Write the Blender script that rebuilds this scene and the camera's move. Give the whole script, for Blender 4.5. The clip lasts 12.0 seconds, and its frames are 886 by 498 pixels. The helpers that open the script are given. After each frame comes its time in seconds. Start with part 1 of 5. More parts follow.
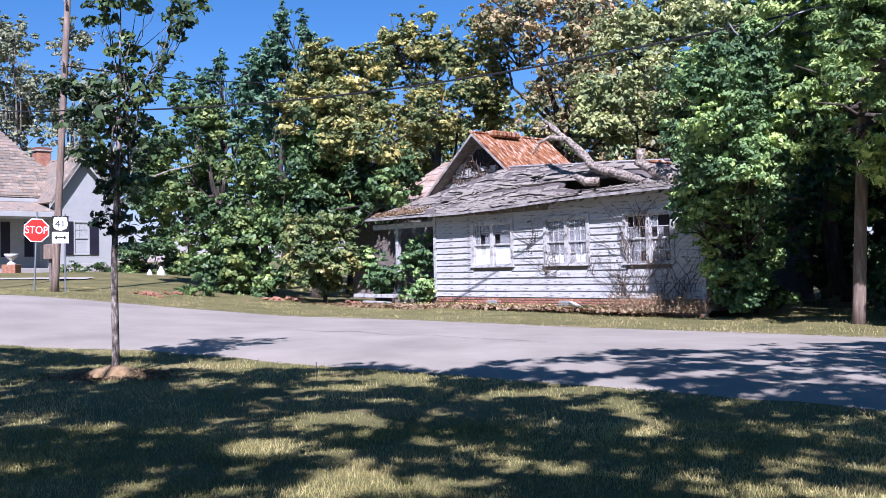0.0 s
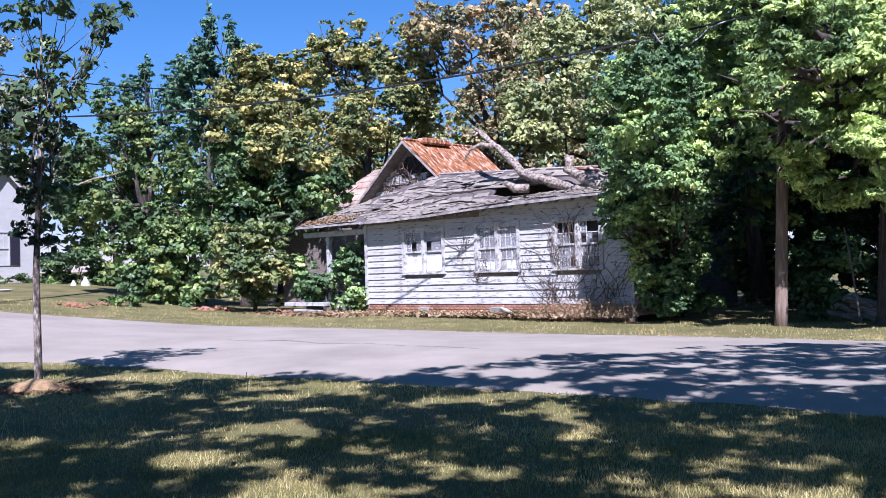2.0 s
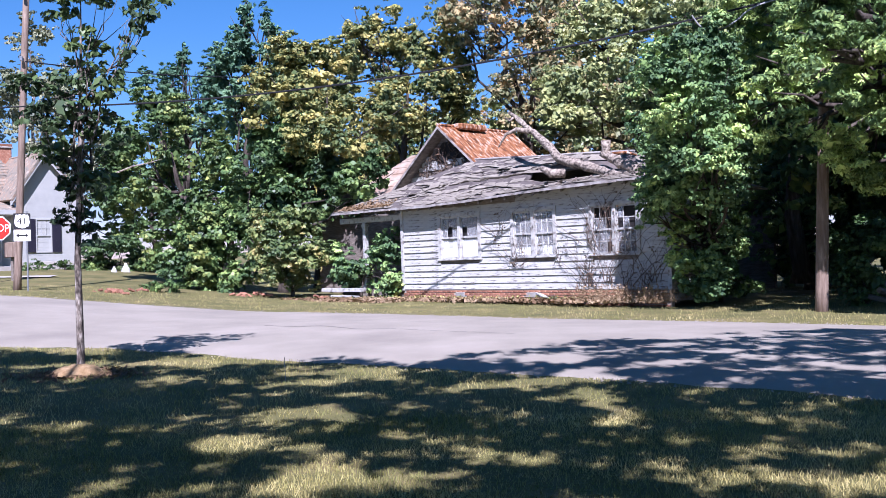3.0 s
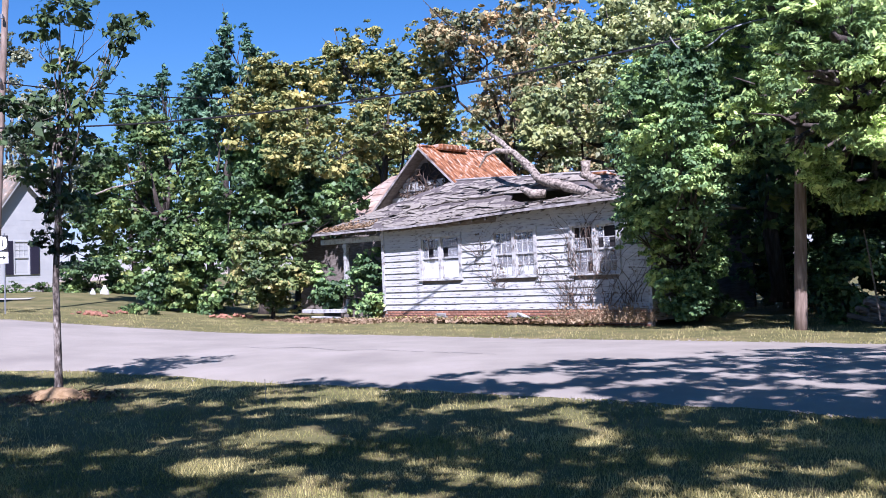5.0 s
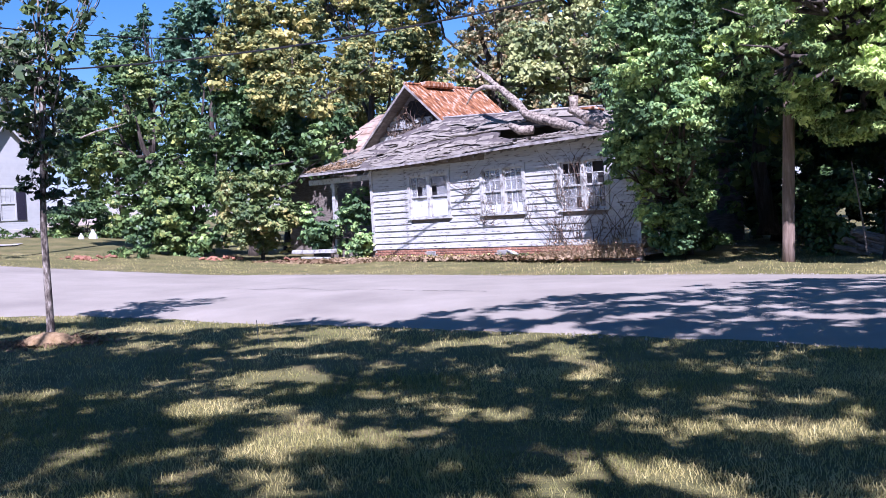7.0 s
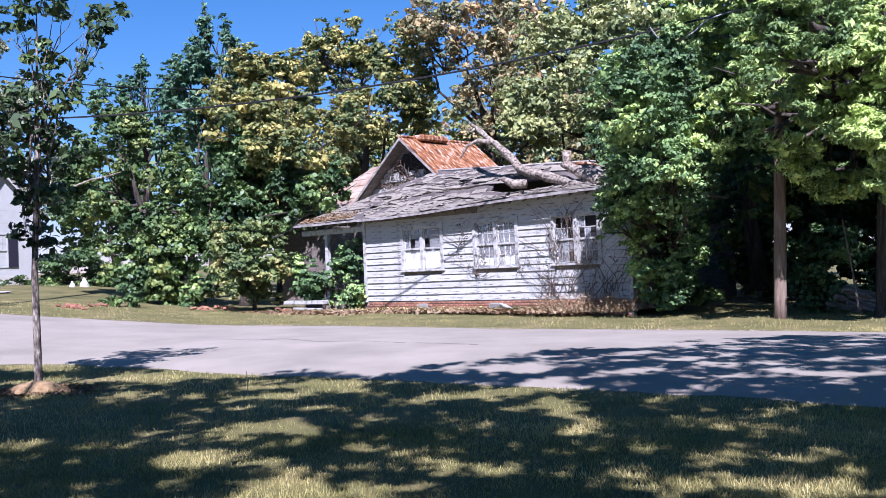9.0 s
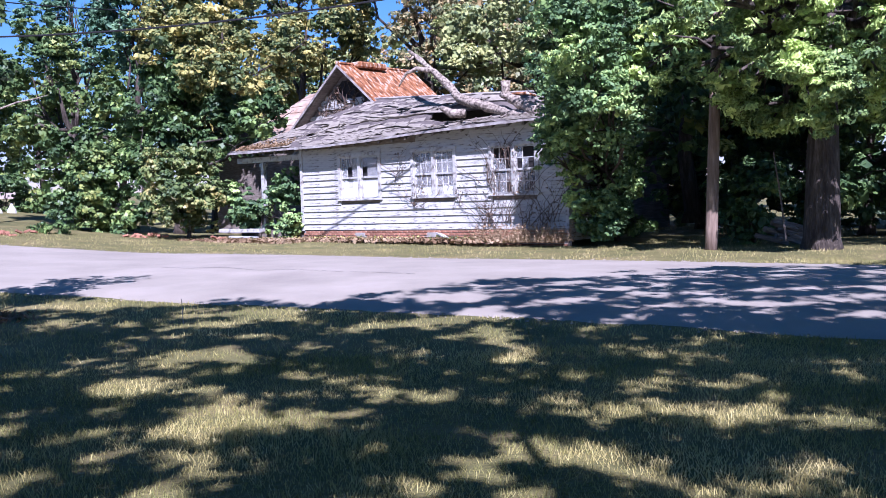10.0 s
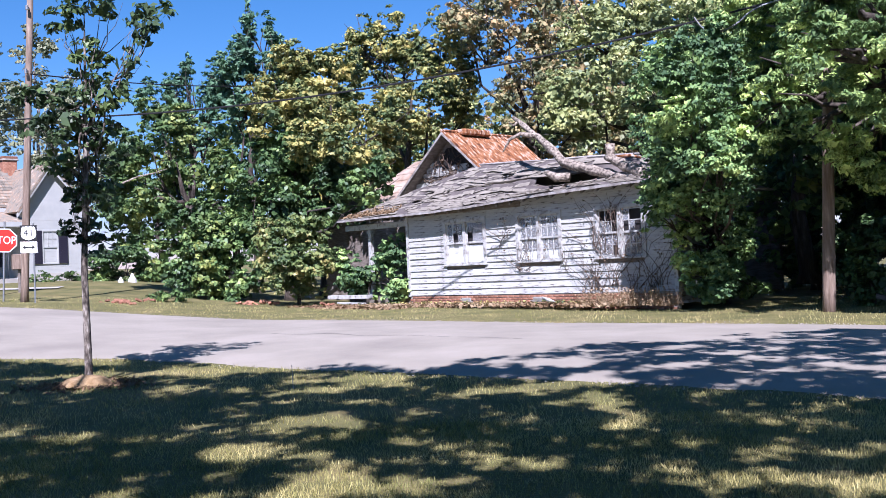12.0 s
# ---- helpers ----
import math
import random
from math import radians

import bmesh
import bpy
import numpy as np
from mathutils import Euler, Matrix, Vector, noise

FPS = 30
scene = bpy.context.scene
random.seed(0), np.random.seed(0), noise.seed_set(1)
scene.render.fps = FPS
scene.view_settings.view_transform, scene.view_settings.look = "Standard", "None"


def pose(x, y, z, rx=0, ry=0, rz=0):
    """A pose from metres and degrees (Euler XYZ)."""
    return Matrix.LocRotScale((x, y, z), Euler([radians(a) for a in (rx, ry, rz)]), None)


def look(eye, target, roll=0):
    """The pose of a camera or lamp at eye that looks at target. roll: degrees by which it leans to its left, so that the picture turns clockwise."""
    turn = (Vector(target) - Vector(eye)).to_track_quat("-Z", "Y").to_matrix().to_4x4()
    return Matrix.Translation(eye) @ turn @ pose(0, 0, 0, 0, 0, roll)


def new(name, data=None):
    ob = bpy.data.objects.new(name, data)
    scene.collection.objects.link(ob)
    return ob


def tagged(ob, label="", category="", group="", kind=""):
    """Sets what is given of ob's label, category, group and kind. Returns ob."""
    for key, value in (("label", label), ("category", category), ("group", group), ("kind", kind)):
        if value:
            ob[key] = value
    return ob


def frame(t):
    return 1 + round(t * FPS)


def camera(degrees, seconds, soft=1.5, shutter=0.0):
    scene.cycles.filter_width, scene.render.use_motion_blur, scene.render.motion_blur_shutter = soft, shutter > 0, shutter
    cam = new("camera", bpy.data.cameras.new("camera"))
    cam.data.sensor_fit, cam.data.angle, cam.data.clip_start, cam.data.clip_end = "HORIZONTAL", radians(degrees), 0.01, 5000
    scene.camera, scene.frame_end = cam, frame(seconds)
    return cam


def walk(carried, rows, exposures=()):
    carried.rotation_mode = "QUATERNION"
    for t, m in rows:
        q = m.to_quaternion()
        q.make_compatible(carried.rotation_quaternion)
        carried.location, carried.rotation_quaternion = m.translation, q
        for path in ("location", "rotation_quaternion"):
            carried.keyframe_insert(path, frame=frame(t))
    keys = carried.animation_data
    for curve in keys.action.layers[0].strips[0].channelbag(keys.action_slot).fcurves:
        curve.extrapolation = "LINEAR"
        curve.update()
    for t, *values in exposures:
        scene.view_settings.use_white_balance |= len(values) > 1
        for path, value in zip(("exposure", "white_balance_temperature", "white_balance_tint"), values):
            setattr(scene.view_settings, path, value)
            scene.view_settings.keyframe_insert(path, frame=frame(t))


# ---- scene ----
EYE = Vector((0.0, 0.0, 1.6))
LENS = 48.26
cam = camera(LENS, 12.0, soft=0.6)
# seconds, turn to the right, tilt up, lean, in degrees
TURNS = [
    (0.0, -0.00, 0.52, -0.60),
    (0.5, 2.86, 0.88, -0.49),
    (1.0, 5.29, 0.96, -0.67),
    (1.5, 4.92, 1.09, -0.99),
    (2.0, 3.98, 0.88, -1.13),
    (2.5, 3.68, 0.01, -1.97),
    (3.0, 1.88, 0.09, -1.30),
    (4.8, 2.76, 1.49, -1.29),
    (5.0, 3.01, 1.25, -1.55),
    (5.5, 4.03, 0.52, -1.47),
    (6.0, 3.48, -0.70, -1.18),
    (6.5, 3.71, -1.45, -1.19),
    (7.0, 3.51, -2.34, -2.56),
    (7.2, 3.12, -2.49, -2.72),
    (8.8, 4.71, -1.06, -2.74),
    (9.0, 4.06, 0.68, -1.85),
    (9.5, 1.83, 0.23, -2.27),
    (10.0, 7.56, -3.50, -1.28),
    (10.5, 6.63, -1.42, -1.34),
    (11.0, 3.32, -0.95, -1.35),
    (11.5, 2.31, 0.44, -2.52),
    (12.0, 1.56, 0.43, -2.14),
]


def aim(turn, tilt, lean):
    a, b = radians(turn), radians(tilt)
    way = Vector((math.sin(a) * math.cos(b), math.cos(a) * math.cos(b), math.sin(b)))
    return look(EYE, EYE + way, lean)


walk(cam, [(t, aim(a, b, c)) for t, a, b, c in TURNS], [(0, 0.80, 4870, 43), (1.0, 0.80, 4870, 44), (2.5, 0.92, 4870, 44), (5.5, 0.93, 4870, 44), (7, 0.97, 4810, 49), (9.0, 0.90, 4870, 44), (9.5, 0.90, 4870, 43), (10.0, 1.0, 4770, 49), (11, 1.04, 4900, 44), (12, 0.94, 4920, 41)])

# ---- light ----
SUN_EL, SUN_AZ = 48.0, 184.0   # degrees; azimuth clockwise from +y
sx, sy = math.sin(radians(SUN_AZ)), math.cos(radians(SUN_AZ))
SUN_DIR = Vector((sx * math.cos(radians(SUN_EL)), sy * math.cos(radians(SUN_EL)), math.sin(radians(SUN_EL))))
world = bpy.data.worlds.new("world")
scene.world = world
world.use_nodes = True
wn = world.node_tree.nodes
sky = wn.new("ShaderNodeTexSky")
sky.sky_type, sky.sun_disc = "NISHITA", False
sky.sun_elevation, sky.sun_rotation = radians(SUN_EL), radians(SUN_AZ)
sky.air_density, sky.dust_density, sky.ozone_density = 1.0, 0.0, 3.0
deep = wn.new("ShaderNodeHueSaturation")
deep.inputs["Saturation"].default_value, deep.inputs["Hue"].default_value = 1.2, 0.476
world.node_tree.links.new(sky.outputs["Color"], deep.inputs["Color"])
world.node_tree.links.new(deep.outputs["Color"], wn["Background"].inputs["Color"])
wn["Background"].inputs["Strength"].default_value = 0.049
sun_data = bpy.data.lights.new("sun", "SUN")
sun_data.energy, sun_data.angle, sun_data.color = 6.0, radians(0.53), (1.0, 0.92, 0.66)
sun = new("sun", sun_data)
sun.matrix_world = look(SUN_DIR * 100, (0, 0, 0))

# ---- materials ----


def mat(name, stops, scale=6.0, rough=0.8, bump=0.3, fine=60.0, metal=0.0, stretch=(1, 1, 1), per="", spread=0.15, spec=0.3, detail=6.0, dist=0.02, sheen=0.0):
    """Noise-driven colour between the stops, fine grain relief, and a value shift per object or per island."""
    m = bpy.data.materials.new(name)
    m.use_nodes = True
    n, l = m.node_tree.nodes, m.node_tree.links
    b = n["Principled BSDF"]
    tc, mp = n.new("ShaderNodeTexCoord"), n.new("ShaderNodeMapping")
    mp.inputs["Scale"].default_value = stretch
    l.new(tc.outputs["Object"], mp.inputs["Vector"])
    t = n.new("ShaderNodeTexNoise")
    t.inputs["Scale"].default_value, t.inputs["Detail"].default_value, t.inputs["Roughness"].default_value = scale, detail, 0.62
    l.new(mp.outputs["Vector"], t.inputs["Vector"])
    r = n.new("ShaderNodeValToRGB")
    r.color_ramp.interpolation = "LINEAR"
    while len(r.color_ramp.elements) < len(stops):
        r.color_ramp.elements.new(0.5)
    for e, (p, c) in zip(r.color_ramp.elements, stops):
        e.position, e.color = p, (*c, 1)
    l.new(t.outputs["Fac"], r.inputs["Fac"])
    col = r.outputs["Color"]
    t2 = n.new("ShaderNodeTexNoise")
    t2.inputs["Scale"].default_value, t2.inputs["Detail"].default_value = fine, 3.0
    l.new(mp.outputs["Vector"], t2.inputs["Vector"])
    hs = n.new("ShaderNodeHueSaturation")
    mr = n.new("ShaderNodeMapRange")
    mr.inputs["To Min"].default_value, mr.inputs["To Max"].default_value = 1 - spread, 1 + spread
    if per == "object":
        l.new(n.new("ShaderNodeObjectInfo").outputs["Random"], mr.inputs["Value"])
    elif per == "island":
        l.new(n.new("ShaderNodeNewGeometry").outputs["Random Per Island"], mr.inputs["Value"])
    else:
        l.new(t2.outputs["Fac"], mr.inputs["Value"])
    l.new(mr.outputs["Result"], hs.inputs["Value"])
    l.new(col, hs.inputs["Color"])
    l.new(hs.outputs["Color"], b.inputs["Base Color"])
    b.inputs["Roughness"].default_value, b.inputs["Metallic"].default_value = rough, metal
    b.inputs["Specular IOR Level"].default_value = spec
    if bump:
        bp = n.new("ShaderNodeBump")
        bp.inputs["Strength"].default_value, bp.inputs["Distance"].default_value = bump, dist
        l.new(t2.outputs["Fac"], bp.inputs["Height"])
        l.new(bp.outputs["Normal"], b.inputs["Normal"])
    return m


def leaf_mat(name, colours, glow=0.12, rough=0.55, patch=0.75, gain=2.3):
    """Leaves: a colour per leaf out of the list, drifting from bough to bough, a little light let through."""
    m = bpy.data.materials.new(name)
    m.use_nodes = True
    n, l = m.node_tree.nodes, m.node_tree.links
    b = n["Principled BSDF"]
    g = n.new("ShaderNodeNewGeometry")
    tc, t = n.new("ShaderNodeTexCoord"), n.new("ShaderNodeTexNoise")
    t.inputs["Scale"].default_value, t.inputs["Detail"].default_value = patch, 2.0
    l.new(tc.outputs["Object"], t.inputs["Vector"])
    mx = n.new("ShaderNodeMath")
    mx.operation = "MULTIPLY_ADD"
    mx.inputs[1].default_value = 0.42
    l.new(g.outputs["Random Per Island"], mx.inputs[0])
    ma = n.new("ShaderNodeMapRange")
    ma.inputs["From Min"].default_value, ma.inputs["From Max"].default_value = 0.36, 0.66
    ma.inputs["To Min"].default_value, ma.inputs["To Max"].default_value = 0.0, 0.6
    l.new(t.outputs["Fac"], ma.inputs["Value"])
    l.new(ma.outputs["Result"], mx.inputs[2])
    r = n.new("ShaderNodeValToRGB")
    while len(r.color_ramp.elements) < len(colours):
        r.color_ramp.elements.new(0.5)
    for i, (e, c) in enumerate(zip(r.color_ramp.elements, colours)):
        e.position, e.color = i / (len(colours) - 1), (*(v * gain for v in c), 1)
    l.new(mx.outputs["Value"], r.inputs["Fac"])
    l.new(r.outputs["Color"], b.inputs["Base Color"])
    b.inputs["Roughness"].default_value = rough
    b.inputs["Specular IOR Level"].default_value = 0.3
    tr = n.new("ShaderNodeBsdfTranslucent")
    l.new(r.outputs["Color"], tr.inputs["Color"])
    ms = n.new("ShaderNodeMixShader")
    ms.inputs["Fac"].default_value = min(glow, 0.14)
    l.new(b.outputs["BSDF"], ms.inputs[1])
    l.new(tr.outputs["BSDF"], ms.inputs[2])
    l.new(ms.outputs["Shader"], n["Material Output"].inputs["Surface"])
    return m


def plain(name, c, rough=0.5, metal=0.0, spec=0.4):
    return mat(name, [(0.35, tuple(v * 0.88 for v in c)), (0.65, c)], 9, rough, 0.12, 80, metal, spec=spec, spread=0.05)


M = {
    "lawn": mat("lawn_soil", [(0.3, (0.085, 0.085, 0.028)), (0.5, (0.135, 0.125, 0.042)), (0.7, (0.21, 0.17, 0.07))], 0.9, 0.95, 0.7, 25, dist=0.05, spread=0.35),
    "blade": leaf_mat("grass_blade", [(0.11, 0.125, 0.035), (0.22, 0.21, 0.065), (0.37, 0.32, 0.12), (0.5, 0.43, 0.2)], 0.3, 0.6, 0.6, 1.3),
    "road": mat("worn_asphalt", [(0.3, (0.225, 0.20, 0.165)), (0.5, (0.275, 0.247, 0.20)), (0.7, (0.325, 0.29, 0.24))], 0.5, 0.9, 0.5, 90, dist=0.01, spread=0.16),
    "patch": mat("dark_tar", [(0.35, (0.12, 0.11, 0.10)), (0.65, (0.2, 0.185, 0.17))], 3, 0.85, 0.4, 90, spread=0.12),
    "drive": mat("concrete", [(0.35, (0.32, 0.30, 0.27)), (0.65, (0.42, 0.40, 0.36))], 1, 0.9, 0.3, 60, spread=0.1),
    "paint": mat("peeling_white_paint", [(0.33, (0.10, 0.085, 0.075)), (0.385, (0.21, 0.195, 0.18)), (0.43, (0.40, 0.40, 0.375)), (0.72, (0.49, 0.49, 0.455))], 4.2, 0.75, 0.5, 40, stretch=(0.8, 1, 4.5), per="object", spread=0.07, dist=0.01),
    "trim": mat("worn_trim_paint", [(0.36, (0.20, 0.18, 0.16)), (0.46, (0.40, 0.40, 0.375)), (0.7, (0.50, 0.50, 0.47))], 7, 0.7, 0.3, 60, spread=0.06),
    "oldtrim": mat("bare_greyed_trim", [(0.35, (0.16, 0.14, 0.125)), (0.5, (0.28, 0.26, 0.24)), (0.7, (0.42, 0.40, 0.375))], 5, 0.8, 0.4, 50, spread=0.12),
    "rawwood": mat("weathered_wood", [(0.3, (0.10, 0.085, 0.07)), (0.6, (0.22, 0.19, 0.16)), (0.75, (0.32, 0.29, 0.25))], 4, 0.9, 0.5, 60, stretch=(1, 1, 5)),
    "shingle": mat("weathered_shingle", [(0.3, (0.17, 0.15, 0.12)), (0.5, (0.245, 0.22, 0.18)), (0.7, (0.31, 0.28, 0.23))], 3.0, 0.95, 0.6, 50, per="object", spread=0.05, dist=0.015),
    "deck": mat("roof_underlay", [(0.35, (0.07, 0.06, 0.055)), (0.65, (0.14, 0.12, 0.11))], 3, 0.95, 0.4, 40),
    "rust": mat("rusty_metal_roof", [(0.36, (0.09, 0.036, 0.018)), (0.46, (0.24, 0.095, 0.035)), (0.54, (0.33, 0.15, 0.06)), (0.60, (0.46, 0.37, 0.30))], 3.6, 0.8, 0.4, 40, metal=0.1, stretch=(1, 2.5, 1), spread=0.18),
    "palerust": mat("pale_rusty_roof", [(0.3, (0.20, 0.12, 0.075)), (0.5, (0.33, 0.25, 0.19)), (0.7, (0.42, 0.36, 0.30))], 2.0, 0.85, 0.4, 40, per="object", spread=0.15),
    "brick": mat("red_brick", [(0.3, (0.20, 0.085, 0.05)), (0.55, (0.31, 0.15, 0.09)), (0.75, (0.40, 0.25, 0.17))], 8, 0.9, 0.5, 60, per="object", spread=0.3),
    "mortar": mat("mortar", [(0.35, (0.30, 0.27, 0.23)), (0.65, (0.42, 0.38, 0.33))], 6, 0.95, 0.4, 60),
    "bark": mat("bark", [(0.3, (0.03, 0.024, 0.02)), (0.55, (0.08, 0.065, 0.052)), (0.75, (0.17, 0.145, 0.12))], 5, 0.95, 1.0, 14, stretch=(2, 2, 0.35), dist=0.05, spread=0.3),
    "palebark": mat("pale_young_bark", [(0.42, (0.045, 0.036, 0.03)), (0.52, (0.16, 0.135, 0.11)), (0.66, (0.38, 0.34, 0.295))], 13, 0.9, 0.8, 22, stretch=(1.5, 1.5, 0.5), dist=0.02, spread=0.3),
    "deadwood": mat("bleached_dead_wood", [(0.38, (0.07, 0.055, 0.045)), (0.48, (0.22, 0.185, 0.145)), (0.64, (0.40, 0.34, 0.275))], 11, 0.9, 1.0, 20, dist=0.03, spread=0.3),
    "pole": mat("creosoted_pole", [(0.3, (0.12, 0.085, 0.06)), (0.55, (0.22, 0.165, 0.125)), (0.75, (0.36, 0.28, 0.21))], 5, 0.9, 0.6, 30, stretch=(3, 3, 0.3), dist=0.01),
    "straw": mat("dry_mulch", [(0.3, (0.22, 0.14, 0.06)), (0.6, (0.36, 0.25, 0.13)), (0.8, (0.5, 0.38, 0.22))], 12, 0.95, 1.0, 50, dist=0.03),
    # near-black colour standing in for the lack of light inside the houses
    "dark": plain("unlit_inside_black", (0.02, 0.018, 0.018), 0.9),
    "curtain": mat("pale_blind", [(0.35, (0.40, 0.40, 0.37)), (0.65, (0.54, 0.54, 0.50))], 3, 0.9, 0.2, 30),
    "red": plain("sign_red", (0.62, 0.035, 0.02), 0.4),
    "white": plain("sign_white", (0.82, 0.82, 0.80), 0.45),
    "black": plain("sign_black", (0.02, 0.02, 0.022), 0.5),
    "steel": plain("galvanised_steel", (0.35, 0.36, 0.37), 0.45, 0.7),
    "cable": plain("cable_sheath", (0.012, 0.012, 0.014), 0.85),
    "palecable": plain("pale_cable", (0.3, 0.3, 0.3), 0.5),
    "housewhite": mat("clean_white_siding", [(0.3, (0.38, 0.39, 0.375)), (0.7, (0.44, 0.445, 0.42))], 2, 0.6, 0.15, 40, spread=0.03),
    "shutter": plain("black_shutter", (0.022, 0.02, 0.035), 0.5),
    "nroof": mat("mottled_shingles", [(0.34, (0.13, 0.11, 0.085)), (0.46, (0.20, 0.18, 0.145)), (0.58, (0.24, 0.17, 0.115)), (0.68, (0.32, 0.295, 0.245))], 3.5, 0.95, 0.5, 30, per="object", spread=0.25),
    "stone": plain("white_garden_stone", (0.6, 0.59, 0.57), 0.8),
    "vine": mat("dead_vine", [(0.3, (0.05, 0.035, 0.026)), (0.7, (0.13, 0.095, 0.07))], 8, 0.95, 0.3, 40),
    "vineleaf": leaf_mat("dry_vine_leaf", [(0.05, 0.035, 0.022), (0.09, 0.06, 0.035), (0.14, 0.09, 0.05), (0.2, 0.14, 0.085)], 0.1, 0.7, 0.35, 1.0),
    "deadleaf": leaf_mat("dry_leaf", [(0.08, 0.045, 0.025), (0.15, 0.095, 0.05), (0.22, 0.155, 0.085), (0.30, 0.23, 0.14)], 0.1, 0.7, 0.35, 1.3),
    "leaf_dark": leaf_mat("leaf_dark_green", [(0.012, 0.024, 0.011), (0.026, 0.048, 0.017), (0.058, 0.095, 0.028), (0.14, 0.18, 0.05)], 0.2, 0.45),
    "leaf_mid": leaf_mat("leaf_mid_green", [(0.014, 0.028, 0.011), (0.032, 0.058, 0.018), (0.07, 0.105, 0.029), (0.17, 0.185, 0.046)], 0.25, 0.5, 0.75, 2.0),
    "leaf_bright": leaf_mat("leaf_bright_green", [(0.014, 0.03, 0.014), (0.034, 0.062, 0.024), (0.095, 0.145, 0.045), (0.24, 0.29, 0.085)], 0.25, 0.6, 0.9, 2.6),
    "leaf_gold": leaf_mat("leaf_autumn_gold", [(0.018, 0.034, 0.013), (0.05, 0.068, 0.022), (0.15, 0.14, 0.038), (0.33, 0.27, 0.085)], 0.3, 0.55, 0.75, 2.3),
    "leaf_brown": leaf_mat("leaf_autumn_brown", [(0.03, 0.042, 0.02), (0.075, 0.08, 0.036), (0.15, 0.115, 0.052), (0.25, 0.165, 0.075)], 0.25, 0.55, 0.75, 2.7),
    "leaf_olive": leaf_mat("leaf_olive_green", [(0.035, 0.05, 0.022), (0.095, 0.115, 0.045), (0.16, 0.175, 0.065), (0.27, 0.26, 0.10)], 0.2, 0.45),
    "leaf_cedar": leaf_mat("cedar_sprays", [(0.018, 0.032, 0.012), (0.05, 0.08, 0.024), (0.14, 0.18, 0.048), (0.25, 0.30, 0.085)], 0.2, 0.6, 0.75, 3.1),
    "leaf_shrub": leaf_mat("olive_shrub_leaf", [(0.016, 0.03, 0.012), (0.04, 0.062, 0.02), (0.095, 0.115, 0.034), (0.21, 0.17, 0.06)], 0.2, 0.5, 1.4),
    "leaf_fir": leaf_mat("dark_conifer", [(0.02, 0.045, 0.028), (0.035, 0.07, 0.04), (0.06, 0.105, 0.055), (0.09, 0.14, 0.07)], 0.15, 0.55),
    "leaf_grey": leaf_mat("thin_grey_green", [(0.05, 0.06, 0.035), (0.09, 0.10, 0.055), (0.13, 0.135, 0.08), (0.18, 0.17, 0.10)], 0.25),
    "leaf_oak": leaf_mat("oak_leaf", [(0.016, 0.028, 0.016), (0.028, 0.046, 0.02), (0.05, 0.078, 0.026), (0.10, 0.13, 0.04)], 0.25, 0.45, 0.75, 1.9),
}


def glass_mat():
    m = bpy.data.materials.new("old_glass")
    m.use_nodes = True
    b = m.node_tree.nodes["Principled BSDF"]
    b.inputs["Base Color"].default_value = (0.9, 0.93, 0.95, 1)
    b.inputs["Roughness"].default_value = 0.08
    b.inputs["Transmission Weight"].default_value = 0.9
    return m


M["glass"] = glass_mat()

# ---- helpers of the scene ----


def part(name, bm, material, parent=None, label="", smooth=False):
    me = bpy.data.meshes.new(name)
    if isinstance(bm, bmesh.types.BMesh):
        bm.normal_update()
        bm.to_mesh(me)
        bm.free()
    else:
        me.from_pydata(bm[0], [], bm[1])
    me.materials.append(material)
    if smooth:
        me.polygons.foreach_set("use_smooth", [True] * len(me.polygons))
    ob = new(name, me)
    if parent is not None:
        ob.parent = parent
    if label:
        ob["label"] = label
    return ob


def share(name, me, parent, m):
    ob = new(name, me)
    ob.parent = parent
    ob.matrix_basis = m
    return ob


def thing(name, label, category, m=None, group="", kind=""):
    ob = new(name)
    ob.empty_display_size = 0.2
    if m is not None:
        ob.matrix_basis = m
    return tagged(ob, label, category, group, kind)


def box(x0, y0, z0, x1, y1, z1, bevel=0.0, bm=None):
    bm = bm or bmesh.new()
    m = Matrix.Translation(((x0 + x1) / 2, (y0 + y1) / 2, (z0 + z1) / 2)) @ Matrix.Diagonal((abs(x1 - x0), abs(y1 - y0), abs(z1 - z0), 1))
    r = bmesh.ops.create_cube(bm, size=1.0, matrix=m)
    if bevel:
        vs = set(r["verts"])
        es = [e for e in bm.edges if e.verts[0] in vs and e.verts[1] in vs]
        bmesh.ops.bevel(bm, geom=es, offset=bevel, segments=1, affect="EDGES")
    return bm


def prism(outline, y0, y1, bm=None):
    """A plate: the outline in x and z, pushed from y0 to y1."""
    bm = bm or bmesh.new()
    a = [bm.verts.new((x, y0, z)) for x, z in outline]
    b = [bm.verts.new((x, y1, z)) for x, z in outline]
    n = len(a)
    bm.faces.new(a)
    bm.faces.new(b[::-1])
    for i in range(n):
        bm.faces.new((a[i], b[i], b[(i + 1) % n], a[(i + 1) % n]))
    bmesh.ops.recalc_face_normals(bm, faces=bm.faces[:])
    return bm


def slab(quad, t, bm=None):
    """A sheet of thickness t below the four corners given."""
    bm = bm or bmesh.new()
    q = [Vector(v) for v in quad]
    nrm = (q[1] - q[0]).cross(q[-1] - q[0]).normalized()
    if nrm.z < 0:
        q.reverse()
        nrm = -nrm
    a = [bm.verts.new(v) for v in q]
    b = [bm.verts.new(v - nrm * t) for v in q]
    n = len(a)
    bm.faces.new(a)
    bm.faces.new(b[::-1])
    for i in range(n):
        bm.faces.new((b[i], b[(i + 1) % n], a[(i + 1) % n], a[i]))
    return bm


